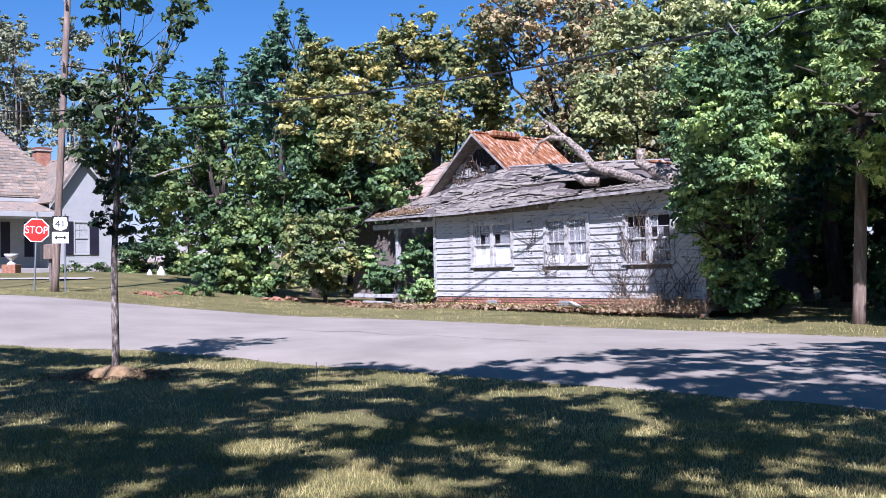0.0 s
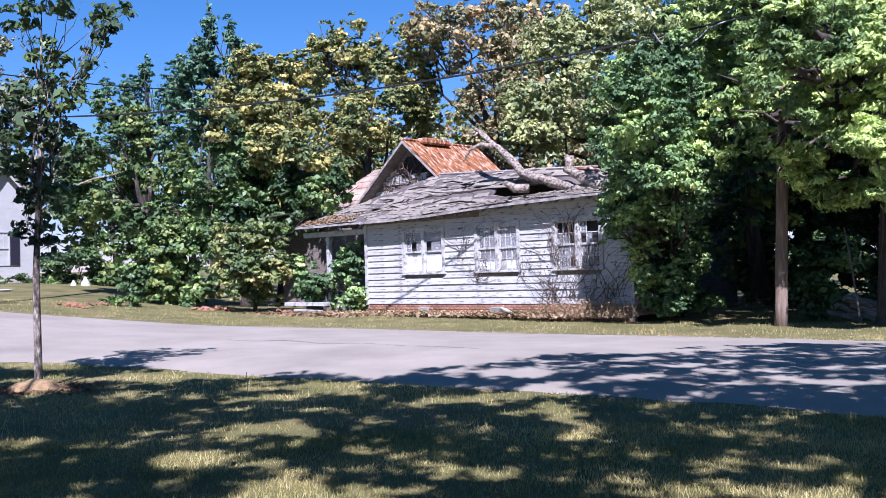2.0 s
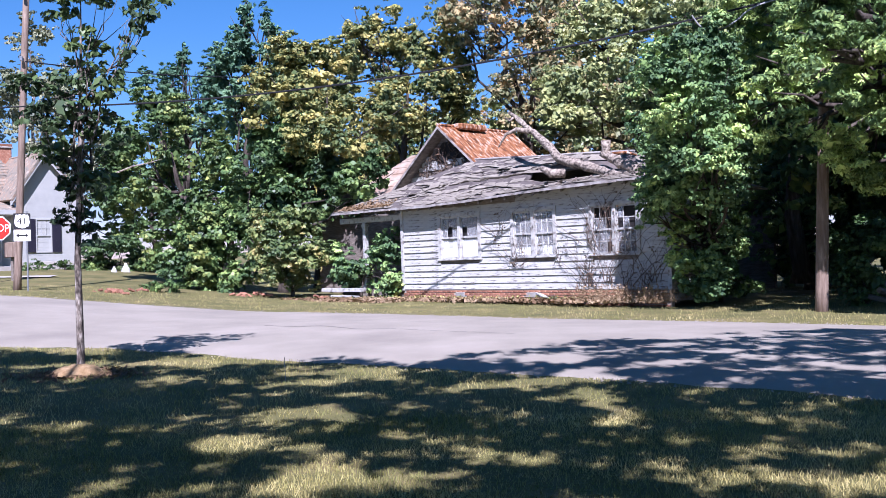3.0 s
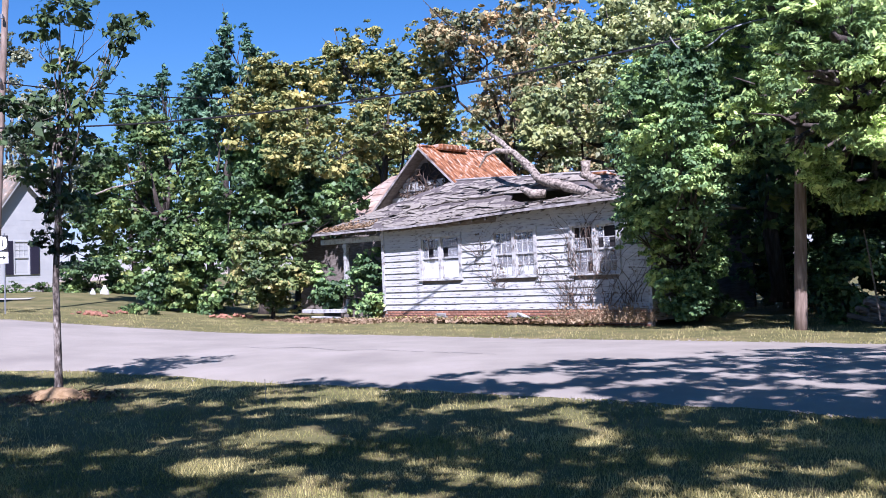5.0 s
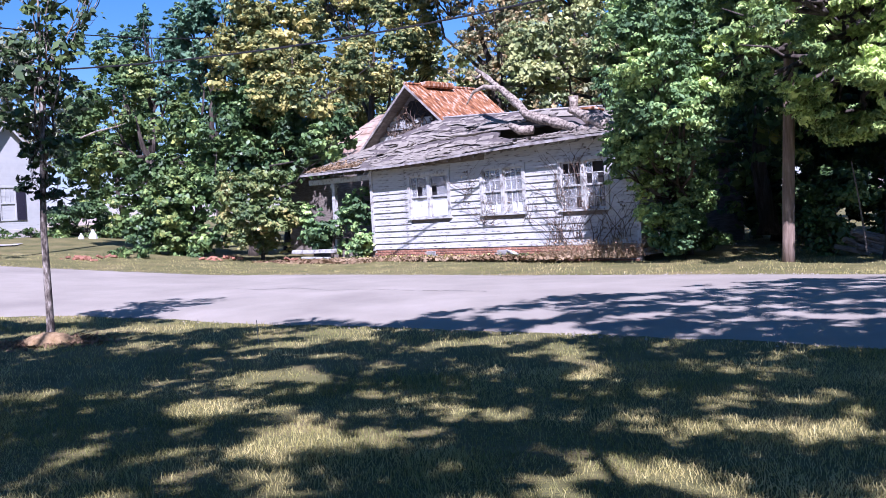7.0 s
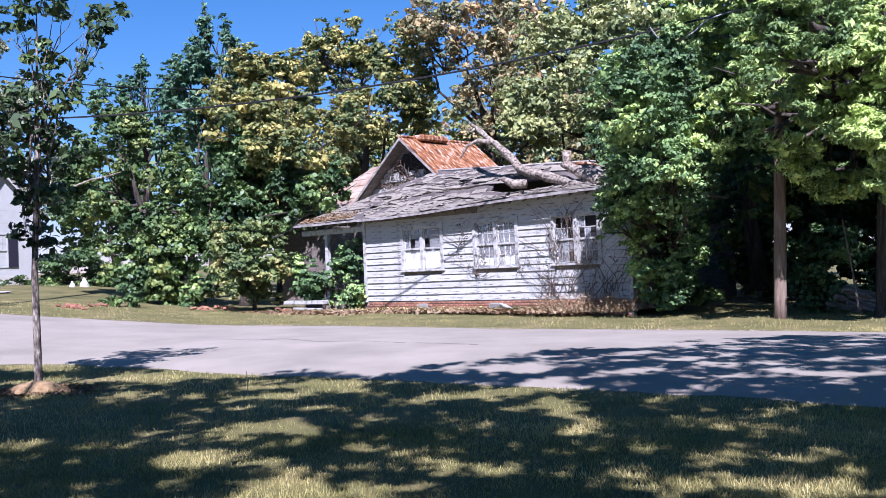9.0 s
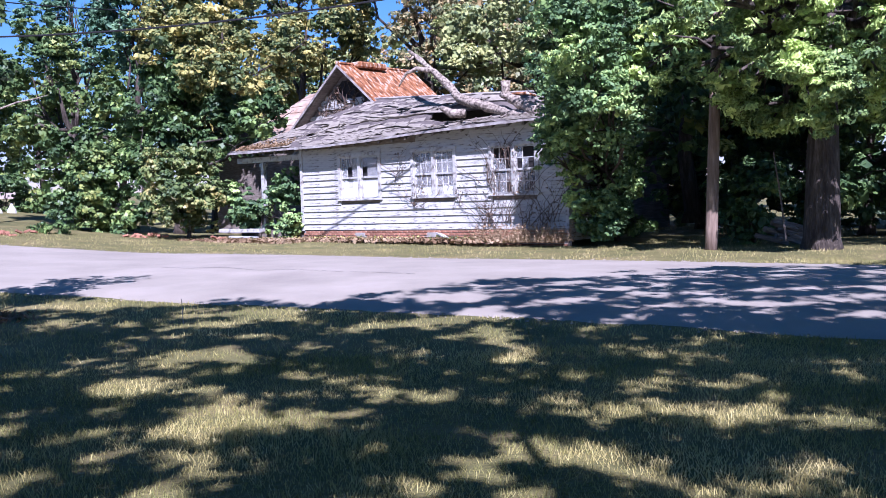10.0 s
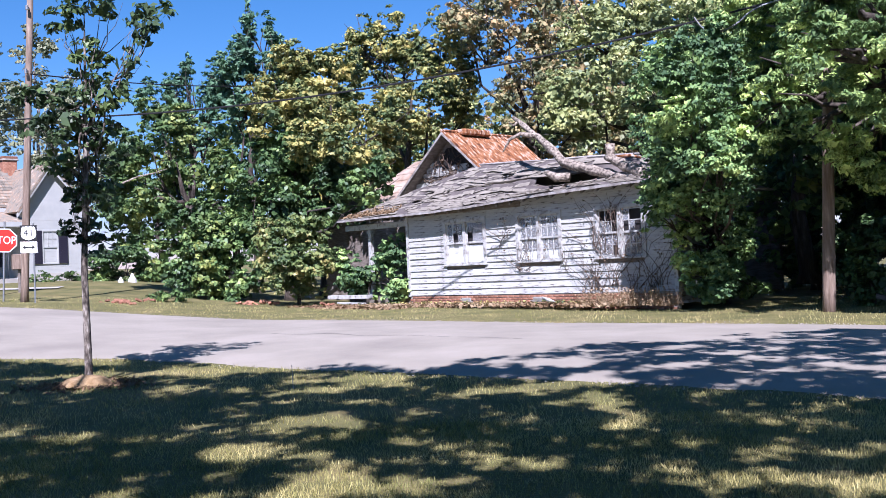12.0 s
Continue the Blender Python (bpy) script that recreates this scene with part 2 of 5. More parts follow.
def tube(points, radii, sides=8, bm=None, jitter=0.0, rnd=None):
    """A tapered limb along the points."""
    bm = bm or bmesh.new()
    pts = [Vector(p) for p in points]
    rings = []
    side = Vector((1, 0, 0))
    for i, p in enumerate(pts):
        d = (pts[min(i + 1, len(pts) - 1)] - pts[max(i - 1, 0)]).normalized()
        u = side - d * side.dot(d)
        if u.length < 0.1:
            u = Vector((0, 1, 0)) - d * d.y
        u.normalize()
        side = u
        v = d.cross(u)
        ring = []
        for k in range(sides):
            a = 2 * math.pi * k / sides
            r = radii[i] * (1 + (rnd.uniform(-jitter, jitter) if rnd else 0))
            ring.append(bm.verts.new(p + (u * math.cos(a) + v * math.sin(a)) * r))
        rings.append(ring)
    for r0, r1 in zip(rings, rings[1:]):
        for k in range(sides):
            bm.faces.new((r0[k], r0[(k + 1) % sides], r1[(k + 1) % sides], r1[k]))
    bm.faces.new(rings[0][::-1])
    bm.faces.new(rings[-1])
    return bm


def step(a, b, v):
    t = np.clip((v - a) / (b - a), 0, 1)
    return t * t * (3 - 2 * t)


def ground_z(x, y):
    return 0.65 * step(3, 14, -x) * step(10, 26, y) + 0.4 * step(34, 46, y) * step(8, 15, -x)


def leaves(centres, size, rng, flat=0.35, long=1.5, droop=0.0, face=None):
    """One folded leaf a centre, turned at random, or turned roughly to the given facing."""
    n = len(centres)
    if face is None:
        a = rng.normal(size=(n, 3))
        a[:, 2] = a[:, 2] * 0.6 - droop
        a /= np.linalg.norm(a, axis=1)[:, None]
        b = rng.normal(size=(n, 3))
        b[:, 2] *= flat
        b -= a * (a * b).sum(1)[:, None]
        b /= np.linalg.norm(b, axis=1)[:, None]
        c = np.cross(a, b)
    else:
        c = face + rng.normal(size=(n, 3)) * 0.42
        c /= np.linalg.norm(c, axis=1)[:, None]
        a = rng.normal(size=(n, 3))
        a[:, 2] -= 0.5 + droop
        a -= c * (a * c).sum(1)[:, None]
        a /= np.linalg.norm(a, axis=1)[:, None]
        b = np.cross(c, a)
    s = np.broadcast_to(size, n)[:, None] * rng.uniform(0.6, 1.35, n)[:, None]
    fold = s * 0.18
    v = np.empty((n, 4, 3))
    v[:, 0] = centres - a * s * long * 0.5
    v[:, 1] = centres + b * s * 0.5 + c * fold
    v[:, 2] = centres + a * s * long * 0.5
    v[:, 3] = centres - b * s * 0.5 + c * fold
    return v.reshape(-1, 3)


def leaf_mesh(name, verts, material, parent, label=""):
    n = len(verts) // 4
    me = bpy.data.meshes.new(name)
    me.vertices.add(len(verts))
    me.vertices.foreach_set("co", verts.astype(np.float32).ravel())
    me.loops.add(n * 4)
    me.loops.foreach_set("vertex_index", np.arange(n * 4, dtype=np.int32))
    me.polygons.add(n)
    me.polygons.foreach_set("loop_start", np.arange(n, dtype=np.int32) * 4)
    me.polygons.foreach_set("loop_total", np.full(n, 4, dtype=np.int32))
    me.update(calc_edges=True)
    me.materials.append(material)
    ob = new(name, me)
    if parent is not None:
        ob.parent = parent
    if label:
        ob["label"] = label
    return ob


def crown_points(blobs, per, rng, clump=0.35, each=48, fill=0.25, gap=0.42, gscale=0.8, lobes=14):
    """Leaf places and facings: tufts of leaves like small domes over the lobes of the crown, with gaps between, round a denser inside."""
    places, faces, broad = [], [], []
    small = []
    for cx, cy, cz, rx, rz in blobs:
        m = lobes if rx > 0.5 else 1
        for k in range(m):
            if m == 1:
                small.append((cx, cy, cz, rx, rz))
                continue
            d = rng.normal(size=3)
            d /= np.linalg.norm(d)
            g = rng.uniform(0.5, 0.85)
            h = rng.uniform(0.24, 0.46)
            small.append((cx + d[0] * rx * g, cy + d[1] * rx * g, cz + d[2] * rz * g, rx * h, rz * h * 0.9))
    for cx, cy, cz, rx, rz in small:
        mid = np.array([cx, cy, cz])
        area = 4 * math.pi * ((rx * rx) ** 1.6 / 3 + 2 * (rx * rz) ** 1.6 / 3) ** (1 / 1.6)
        n = max(4, int(per * area / each))
        d = rng.normal(size=(n, 3))
        d /= np.linalg.norm(d, axis=1)[:, None]
        r = rng.uniform(0.75, 1.18, n)
        p = d * r[:, None] * np.array([rx, rx, rz]) + mid
        keep = np.array([noise.noise(Vector((q * gscale).tolist())) for q in p]) > gap * 2 - 1.0
        p, d = p[keep], d[keep]
        if len(p) == 0:
            continue
        k = rng.integers(each // 2, each + each // 2, len(p))
        total = int(k.sum())
        # each tuft is a dome, thrown outwards and tilted its own way
        w = rng.normal(size=(total, 3))
        w[:, 2] = np.abs(w[:, 2]) * 0.9
        w /= np.linalg.norm(w, axis=1)[:, None]
        tilt = np.repeat(d * 0.5 + rng.normal(size=d.shape) * 0.3, k, axis=0)
        w = w + tilt
        w /= np.linalg.norm(w, axis=1)[:, None]
        reach = np.repeat(clump * rng.uniform(0.55, 1.35, len(p)), k)[:, None] * rng.uniform(0.35, 1.05, total)[:, None]
        reach = np.minimum(reach, max(rx, 0.12) * 1.1)
        places.append(np.repeat(p, k, axis=0) + w * reach * np.array([1.0, 1.0, 0.62]))
        f = w * 0.7 + np.array([0, 0, 0.45]) + np.repeat(d, k, axis=0) * 0.3
        faces.append(f / np.linalg.norm(f, axis=1)[:, None])
        m = int(total * fill)
        d = rng.normal(size=(m, 3))
        d /= np.linalg.norm(d, axis=1)[:, None]
        places.append(d * rng.uniform(0.1, 0.72, m)[:, None] * np.array([rx, rx, rz]) + mid)
        faces.append(d)
        broad += [np.ones(total), np.full(m, 1.6)]
    return np.concatenate(places), np.concatenate(faces), np.concatenate(broad)


def limb_path(a, b, rng, bend=0.12, n=5):
    a, b = Vector(a), Vector(b)
    pts = [a]
    for i in range(1, n):
        f = i / n
        w = (b - a).length * bend * math.sin(math.pi * f)
        pts.append(a.lerp(b, f) + Vector(rng.normal(size=3).tolist()) * w * 0.5)
    pts.append(b)
    return pts


def tree(name, label, category, base, blobs, leafmat, trunk_r, size=0.16, per=70, seed=1, clump=0.27, each=32, gap=0.42, bark="bark", split=0.35, fill=0.25, group="", long=1.5, droop=0.0, lean=None, trunk=True, limbs=True, lobes=14, fine=0.62, high=0.8):
    """A tree or shrub: tapered trunk, limbs to each mass of the crown, and the crown's leaves."""
    rng = np.random.default_rng(seed)
    rnd = random.Random(seed)
    t = thing(name, label, category, pose(*base), group)
    o = np.array(base)
    loc = [(c[0] - o[0], c[1] - o[1], c[2] - o[2], c[3], c[4]) for c in blobs]
    top = max(c[2] for c in loc) * high
    mid = Vector((float(np.mean([c[0] for c in loc])), float(np.mean([c[1] for c in loc])), top))
    if trunk:
        pts = [Vector((0, 0, -0.15)), Vector((0, 0, 0.25))]
        for f in (0.3, 0.55, 0.8, 1.0):
            pts.append(Vector((mid.x * f * f, mid.y * f * f, top * f)) + Vector(rng.normal(size=3).tolist()) * trunk_r * 0.5)
        rad = [trunk_r * k for k in (1.5, 1.1, 0.92, 0.72, 0.45, 0.12)]
        part("trunk", tube(pts, rad, 10, None, 0.12, rnd), M[bark], t, smooth=True)
        if limbs:
            bm = bmesh.new()
            for c in loc:
                f = rng.uniform(split, 0.75)
                a = Vector((mid.x * f * f, mid.y * f * f, top * f))
                b = Vector(c[:3])
                tube(limb_path(a, b, rng), [trunk_r * k for k in (0.45, 0.36, 0.28, 0.2, 0.14, 0.06)], 6, bm)
                for _ in range(3):
                    e = b + Vector((rng.normal(size=3) * np.array([c[3], c[3], c[4]]) * 0.55).tolist())
                    tube(limb_path(b.lerp(a, 0.3), e, rng, n=3), [trunk_r * k for k in (0.2, 0.14, 0.09, 0.03)], 5, bm)
            part("limb", bm, M[bark], t, smooth=True)
    size, per = size * fine * 1.05, per / fine ** 1.8
    p, f, wide = crown_points(loc, per * 0.65, rng, clump, each, fill, gap, lobes=lobes)
    leaf_mesh("crown", leaves(p, size * wide, rng, long=long, droop=droop, face=f), M[leafmat], t)
    return t

# ---- ground and road ----


def build_ground():
    xs = np.unique(np.concatenate([np.linspace(-30, 30, 121), np.linspace(-600, 600, 61)]))
    ys = np.unique(np.concatenate([np.linspace(-12, 60, 145), np.linspace(-600, 900, 61)]))
    vs = [(float(x), float(y), float(ground_z(x, y)) + 0.02 * noise.noise(Vector((x * 0.7, y * 0.7, 0)))) for y in ys for x in xs]
    w = len(xs)
    fs = [(j * w + i, j * w + i + 1, (j + 1) * w + i + 1, (j + 1) * w + i) for j in range(len(ys) - 1) for i in range(w - 1)]
    tagged(part("ground", (vs, fs), M["lawn"], smooth=True), "mown autumn lawn with dry yellowing patches", "ground", kind="structure")


# edges of the road, from its far left to its near right end
FAR = [(-60, 44.0), (-30, 33.6), (-12.8, 29.0), (-9.5, 28.5), (-6.4, 28.2), (-3.0, 27.0), (0.0, 24.8), (2.75, 22.4), (6.0, 20.3), (8.3, 18.6), (14, 14.2), (30, 2.0), (60, -21.0)]
NEAR = [(-60, 32.0), (-30, 24.0), (-12.8, 19.2), (-7.9, 17.6), (-4.9, 17.1), (-2.0, 14.9), (0.26, 13.3), (2.13, 11.9), (3.0, 11.2), (6.0, 8.6), (11, 4.4), (26, -8), (54, -31.0)]


def edge_at(line, s):
    k = s * (len(line) - 1)
    i = min(int(k), len(line) - 2)
    f = k - i
    return line[i][0] * (1 - f) + line[i + 1][0] * f, line[i][1] * (1 - f) + line[i + 1][1] * f


def build_road():
    n, m = 260, 18
    vs, fs = [], []
    for i in range(n + 1):
        a, b = edge_at(FAR, i / n), edge_at(NEAR, i / n)
        for j in range(m + 1):
            f = j / m
            w = 0.0
            if j in (0, m):
                w = 0.14 * noise.noise(Vector((a[0] * 3.1, a[1] * 3.1, j))) + 0.07 * noise.noise(Vector((a[0] * 11, a[1] * 11, j)))
            x = a[0] * (1 - f) + b[0] * f
            y = a[1] * (1 - f) + b[1] * f + w
            crown = 0.09 * math.sin(math.pi * f)
            z = float(ground_z(x, y)) + 0.035 + crown
            if j in (0, m):
                z -= 0.05
            vs.append((x, y, z))
    w = m + 1
    for i in range(n):
        for j in range(m):
            fs.append((i * w + j, i * w + j + 1, (i + 1) * w + j + 1, (i + 1) * w + j))
    bm = bmesh.new()
    bv = [bm.verts.new(v) for v in vs]
    for f in fs:
        bm.faces.new([bv[k] for k in f])
    bmesh.ops.recalc_face_normals(bm, faces=bm.faces[:])
    if sum(f.normal.z for f in bm.faces) < 0:
        bmesh.ops.reverse_faces(bm, faces=bm.faces[:])
    tagged(part("road", bm, M["road"], smooth=True), "sun-bleached grey asphalt road with ragged grass edges", "road", kind="structure")
    # tar seams
    rng = np.random.default_rng(4)
    bm = bmesh.new()
    for f0, s0, s1, wd in ((0.55, 0.40, 0.56, 0.02),):
        prev = None
        for i in range(61):
            s = s0 + (s1 - s0) * i / 60
            a, b = edge_at(FAR, s), edge_at(NEAR, s)
            f = f0 + 0.03 * noise.noise(Vector((s * 40, f0 * 9, 0)))
            x, y = a[0] * (1 - f) + b[0] * f, a[1] * (1 - f) + b[1] * f
            z = float(ground_z(x, y)) + 0.042 + 0.09 * math.sin(math.pi * f)
            h = wd * (0.7 + 0.6 * rng.random())
            cur = (bm.verts.new((x, y - h, z)), bm.verts.new((x, y + h, z)))
            if prev and rng.random() > 0.12:
                bm.faces.new((prev[0], cur[0], cur[1], prev[1]))
            prev = cur
    tagged(part("tar_seam", bm, M["patch"]), "thin dark tar seams along the asphalt", "road seam", kind="structure")


def inside_road(x, y):
    f = np.interp(x, [p[0] for p in FAR], [p[1] for p in FAR])
    g = np.interp(x, [p[0] for p in NEAR], [p[1] for p in NEAR])
    return (y > g) & (y < f)


def build_grass():
    rng = np.random.default_rng(11)
    sets = [(-6, 7, 3.6, 9.5, 160000, 0.033), (-12, 12, 9.5, 19, 115000, 0.037), (-20, 18, 17, 36, 60000, 0.045)]
    vv = []
    for x0, x1, y0, y1, n, h in sets:
        x, y = rng.uniform(x0, x1, n), rng.uniform(y0, y1, n)
        tuft = np.array([noise.noise(Vector((a * 1.3, b * 1.3, 3))) for a, b in zip(x, y)])
        k = (~inside_road(x, y)) & (rng.random(n) < 0.75 + 0.5 * tuft)
        house = ((x + 0.23) * 0.682 - (y - 33) * 0.731, (x + 0.23) * 0.731 + (y - 33) * 0.682)
        k &= ~((house[0] > -4) & (house[0] < 11) & (house[1] > -0.1) & (house[1] < 9))
        x, y, tuft = x[k], y[k], tuft[k]
        n = len(x)
        z = np.array([float(ground_z(a, b)) for a, b in zip(x, y)])
        hh = h * rng.uniform(0.5, 1.3, n) * (1 + 0.6 * tuft)
        a = rng.uniform(0, 2 * math.pi, n)
        w = h * 0.11
        tip = rng.normal(size=(n, 2)) * hh[:, None] * 0.55
        v = np.empty((n, 4, 3))
        v[:, 0] = np.stack([x - np.cos(a) * w, y - np.sin(a) * w, z - 0.01], 1)
        v[:, 1] = np.stack([x + np.cos(a) * w, y + np.sin(a) * w, z - 0.01], 1)
        v[:, 2] = np.stack([x + tip[:, 0] + np.cos(a) * w * 0.3, y + tip[:, 1] + np.sin(a) * w * 0.3, z + hh], 1)
        v[:, 3] = np.stack([x + tip[:, 0] - np.cos(a) * w * 0.3, y + tip[:, 1] - np.sin(a) * w * 0.3, z + hh], 1)
        vv.append(v.reshape(-1, 3))
    tagged(leaf_mesh("grass", np.concatenate(vv), M["blade"], None), "short mown grass with straw-coloured tips", "grass", kind="stuff")


def build_gravel():
    rng = np.random.default_rng(19)
    base = np.array([(1, 0, 0), (-0.5, 0.8, 0), (-0.5, -0.8, 0), (0, 0, 0.9)])
    vs, fs = [], []
    for i in range(1300):
        s = rng.uniform(0.12, 0.85)
        line = FAR if i % 3 else NEAR
        x, y = edge_at(line, s)
        y += rng.normal() * 0.16
        r = rng.uniform(0.008, 0.028)
        a = rng.uniform(0, 6.28)
        c, q = math.cos(a), math.sin(a)
        o = len(vs)
        for v in base:
            vs.append((x + (v[0] * c - v[1] * q) * r, y + (v[0] * q + v[1] * c) * r, float(ground_z(x, y)) + 0.01 + v[2] * r))
        fs += [(o, o + 1, o + 3), (o + 1, o + 2, o + 3), (o + 2, o, o + 3)]
    tagged(part("gravel", (vs, fs), M["road"]), "loose pale gravel along the asphalt edge", "gravel", kind="stuff")


build_gravel()
build_ground()
build_road()
build_grass()

# ---- derelict house ----
HOUSE = pose(-0.23, 33.0, 0.0, 0, 0, -47) @ pose(0, 0, 0, 0, -0.8, 0)
HOUSE_INV = HOUSE.inverted()
house = thing("derelict_house", "abandoned single-storey white weatherboard house with sagging shingle roof", "house", HOUSE)
WALL_L = 10.25
WINDOWS = ((1.80, 3.48), (4.88, 6.44), (7.78, 9.28))
SILL, HEAD = 1.30, 2.64
rh = random.Random(5)
GABLE_SHIFT = 0.52


def eave_z(s):
    return 3.06 + 0.24 * float(step(1.0, 9.0, s))


def ridge_z(s):
    return 4.70 - 0.055 * s


def roof_z(s, y):
    f = (y + 0.45) / 2.65
    z = eave_z(s) * (1 - f) + ridge_z(s) * f - 0.10 * math.sin(math.pi * f)
    z += 0.05 * noise.noise(Vector((s * 0.9, y * 1.1, 2.0))) + 0.03 * noise.noise(Vector((s * 2.3, y * 2.6, 9.0)))
    # the buckled stretch under the fallen trunk
    k = math.exp(-((s - 6.3) / 1.3) ** 2)
    z += 0.26 * k * float(step(0.85, 1.1, y)) * (1 - float(step(1.15, 2.0, y))) - 0.16 * k * (1 - float(step(0.7, 0.95, y))) * float(step(-0.3, 0.4, y))
    # a long wrinkle running up to it
    k2 = math.exp(-((y - (0.25 + 0.12 * s)) / 0.10) ** 2) * float(step(1.0, 2.0, s)) * (1 - float(step(5.2, 6.2, s)))
    k3 = math.exp(-((y - (1.55 - 0.09 * s)) / 0.06) ** 2) * float(step(0.4, 1.2, s)) * (1 - float(step(3.6, 4.6, s)))
    k4 = math.exp(-((y - (0.2 + 0.05 * s)) / 0.06) ** 2) * float(step(2.2, 3.0, s)) * (1 - float(step(6.0, 8.0, s)))
    return z + 0.15 * k2 + 0.11 * k3 + 0.08 * k4


def front_span(y):
    f = (y + 0.45) / 2.65
    return -3.2 + 4.48 * f, 9.82 - 2.08 * f


def build_front_wall():
    bm = bmesh.new()
    spans = [0.0] + [v for w in WINDOWS for v in w] + [WALL_L]
    box(0, 0.02, 0.3, WALL_L, 0.14, SILL, bm=bm)
    box(0, 0.02, HEAD, WALL_L, 0.14, 3.12, bm=bm)
    for i in range(0, len(spans), 2):
        box(spans[i], 0.02, SILL, spans[i + 1], 0.14, HEAD, bm=bm)
    core = part("wall", bm, M["rawwood"], house, "bare grey boards under the siding")
    # lapped boards
    pitch = 0.2
    cache = {}

    def board_mesh(length):
        key = round(length, 2)
        if key not in cache:
            bm2 = bmesh.new()
            n = max(2, int(length / 0.8))
            low, up, back = [], [], []
            for i in range(n + 1):
                x = length * i / n
                low.append((bm2.verts.new((x, -0.05, 0.0)), bm2.verts.new((x, 0.0, 0.0))))
                up.append(bm2.verts.new((x, -0.012, pitch + 0.006)))
                back.append(bm2.verts.new((x, 0.0, pitch + 0.006)))
            for i in range(n):
                bm2.faces.new((low[i][0], low[i + 1][0], up[i + 1], up[i]))
                bm2.faces.new((low[i][1], low[i + 1][1], low[i + 1][0], low[i][0]))
                bm2.faces.new((up[i], up[i + 1], back[i + 1], back[i]))
            for i in (0, n):
                bm2.faces.new((low[i][0], low[i][1], back[i], up[i]))
            bmesh.ops.recalc_face_normals(bm2, faces=bm2.faces[:])
            me = bpy.data.meshes.new("board")
            bm2.to_mesh(me)
            bm2.free()
            me.materials.append(M["paint"])
            cache[key] = me
        return cache[key]

    rows = 15
    for r in range(rows):
        z = 0.33 + r * pitch
        a0 = 0.0
        if z > 2.95:
            a0 = 5.0 + (z - 2.95) * 6
        segs = []
        if z + pitch > SILL - 0.02 and z < HEAD + 0.02:
            edges = [a0] + [v for w in WINDOWS for v in (w[0] - 0.0, w[1] + 0.0)] + [WALL_L]
            segs = [(edges[i], edges[i + 1]) for i in range(0, len(edges), 2)]
        else:
            cuts = sorted([a0] + [c for c in (rh.uniform(2.2, 4.2), rh.uniform(5.5, 7.8)) if c > a0 + 0.5] + [WALL_L])
            segs = list(zip(cuts, cuts[1:]))
        for a, b in segs:
            if b - a < 0.1:
                continue
            share("board", board_mesh(b - a - 0.006), core, pose(a, 0.02 + rh.uniform(-0.004, 0.004), z + rh.uniform(-0.006, 0.006), rh.uniform(-0.6, 0.6), rh.uniform(-0.12, 0.12), 0))
    part("corner_board", box(-0.06, -0.05, 0.3, 0.06, 0.06, 3.08, 0.006), M["trim"], house)
    part("corner_board", box(WALL_L - 0.06, -0.05, 0.3, WALL_L + 0.06, 0.06, 3.25, 0.006), M["trim"], house)
    part("frieze_board", box(0.06, -0.035, 2.93, 5.0, 0.018, 3.1, 0.004), M["rawwood"], house)


def build_window(s0, s1, blind, seed, bars=0.88):
    r = random.Random(seed)
    # near-black sheet behind the panes stands in for the unlit room
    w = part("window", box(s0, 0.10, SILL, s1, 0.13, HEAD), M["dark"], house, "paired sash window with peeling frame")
    mid = (s0 + s1) / 2
    f = bmesh.new()
    box(s0 - 0.09, -0.05, HEAD - 0.02, s1 + 0.09, 0.06, HEAD + 0.10, 0.008, f)
    box(s0 - 0.09, -0.05, SILL, s0 + 0.03, 0.06, HEAD - 0.022, 0.006, f)
    box(s1 - 0.03, -0.05, SILL, s1 + 0.09, 0.06, HEAD - 0.022, 0.006, f)
    box(mid - 0.06, -0.05, SILL, mid + 0.06, 0.06, HEAD - 0.022, 0.006, f)
    part("window_frame", f, M["trim"], w)
    part("window_sill", box(s0 - 0.12, -0.08, SILL - 0.055, s1 + 0.12, 0.02, SILL - 0.003, 0.008), M["trim"], w)
    zm = (SILL + HEAD) / 2 - 0.02
    for a, b in ((s0 + 0.03, mid - 0.06), (mid + 0.06, s1 - 0.03)):
        for z0, z1, yo in ((SILL, zm + 0.03, 0.03), (zm - 0.01, HEAD - 0.02, 0.0)):
            sash = bmesh.new()
            e = 0.045
            box(a, yo, z0, a + e, yo + 0.03, z1, bm=sash)
            box(b - e, yo, z0, b, yo + 0.03, z1, bm=sash)
            box(a + e, yo, z0, b - e, yo + 0.03, z0 + e * 1.2, bm=sash)
            box(a + e, yo, z1 - e, b - e, yo + 0.03, z1, bm=sash)
            cols = [a + e + (b - a - 2 * e) * k / 3 for k in (1, 2)]
            zc = (z0 + z1) / 2
            for x in cols:
                if r.random() < bars:
                    box(x - 0.011, yo + 0.004, z0 + e, x + 0.011, yo + 0.026, z1 - e, bm=sash)
            if r.random() < bars + 0.04:
                box(a + e, yo + 0.006, zc - 0.011, b - e, yo + 0.024, zc + 0.011, bm=sash)
            part("sash", sash, M["trim"], w)
            xs = [a + e] + cols + [b - e]
            for i in range(3):
                for q0, q1 in ((z0 + e, zc), (zc, z1 - e)):
                    if r.random() > 0.2:
                        p = part("pane", box(xs[i] + 0.004, yo + 0.012, q0, xs[i + 1] - 0.004, yo + 0.016, q1), M["glass"], w)
                        p.visible_shadow = False
        if blind:
            part("blind", box(a + 0.03, 0.075, SILL + 0.02, b - 0.03, 0.085, SILL + (HEAD - SILL) * blind * r.uniform(0.9, 1.08)), M["curtain"], w, "pale board behind the panes")


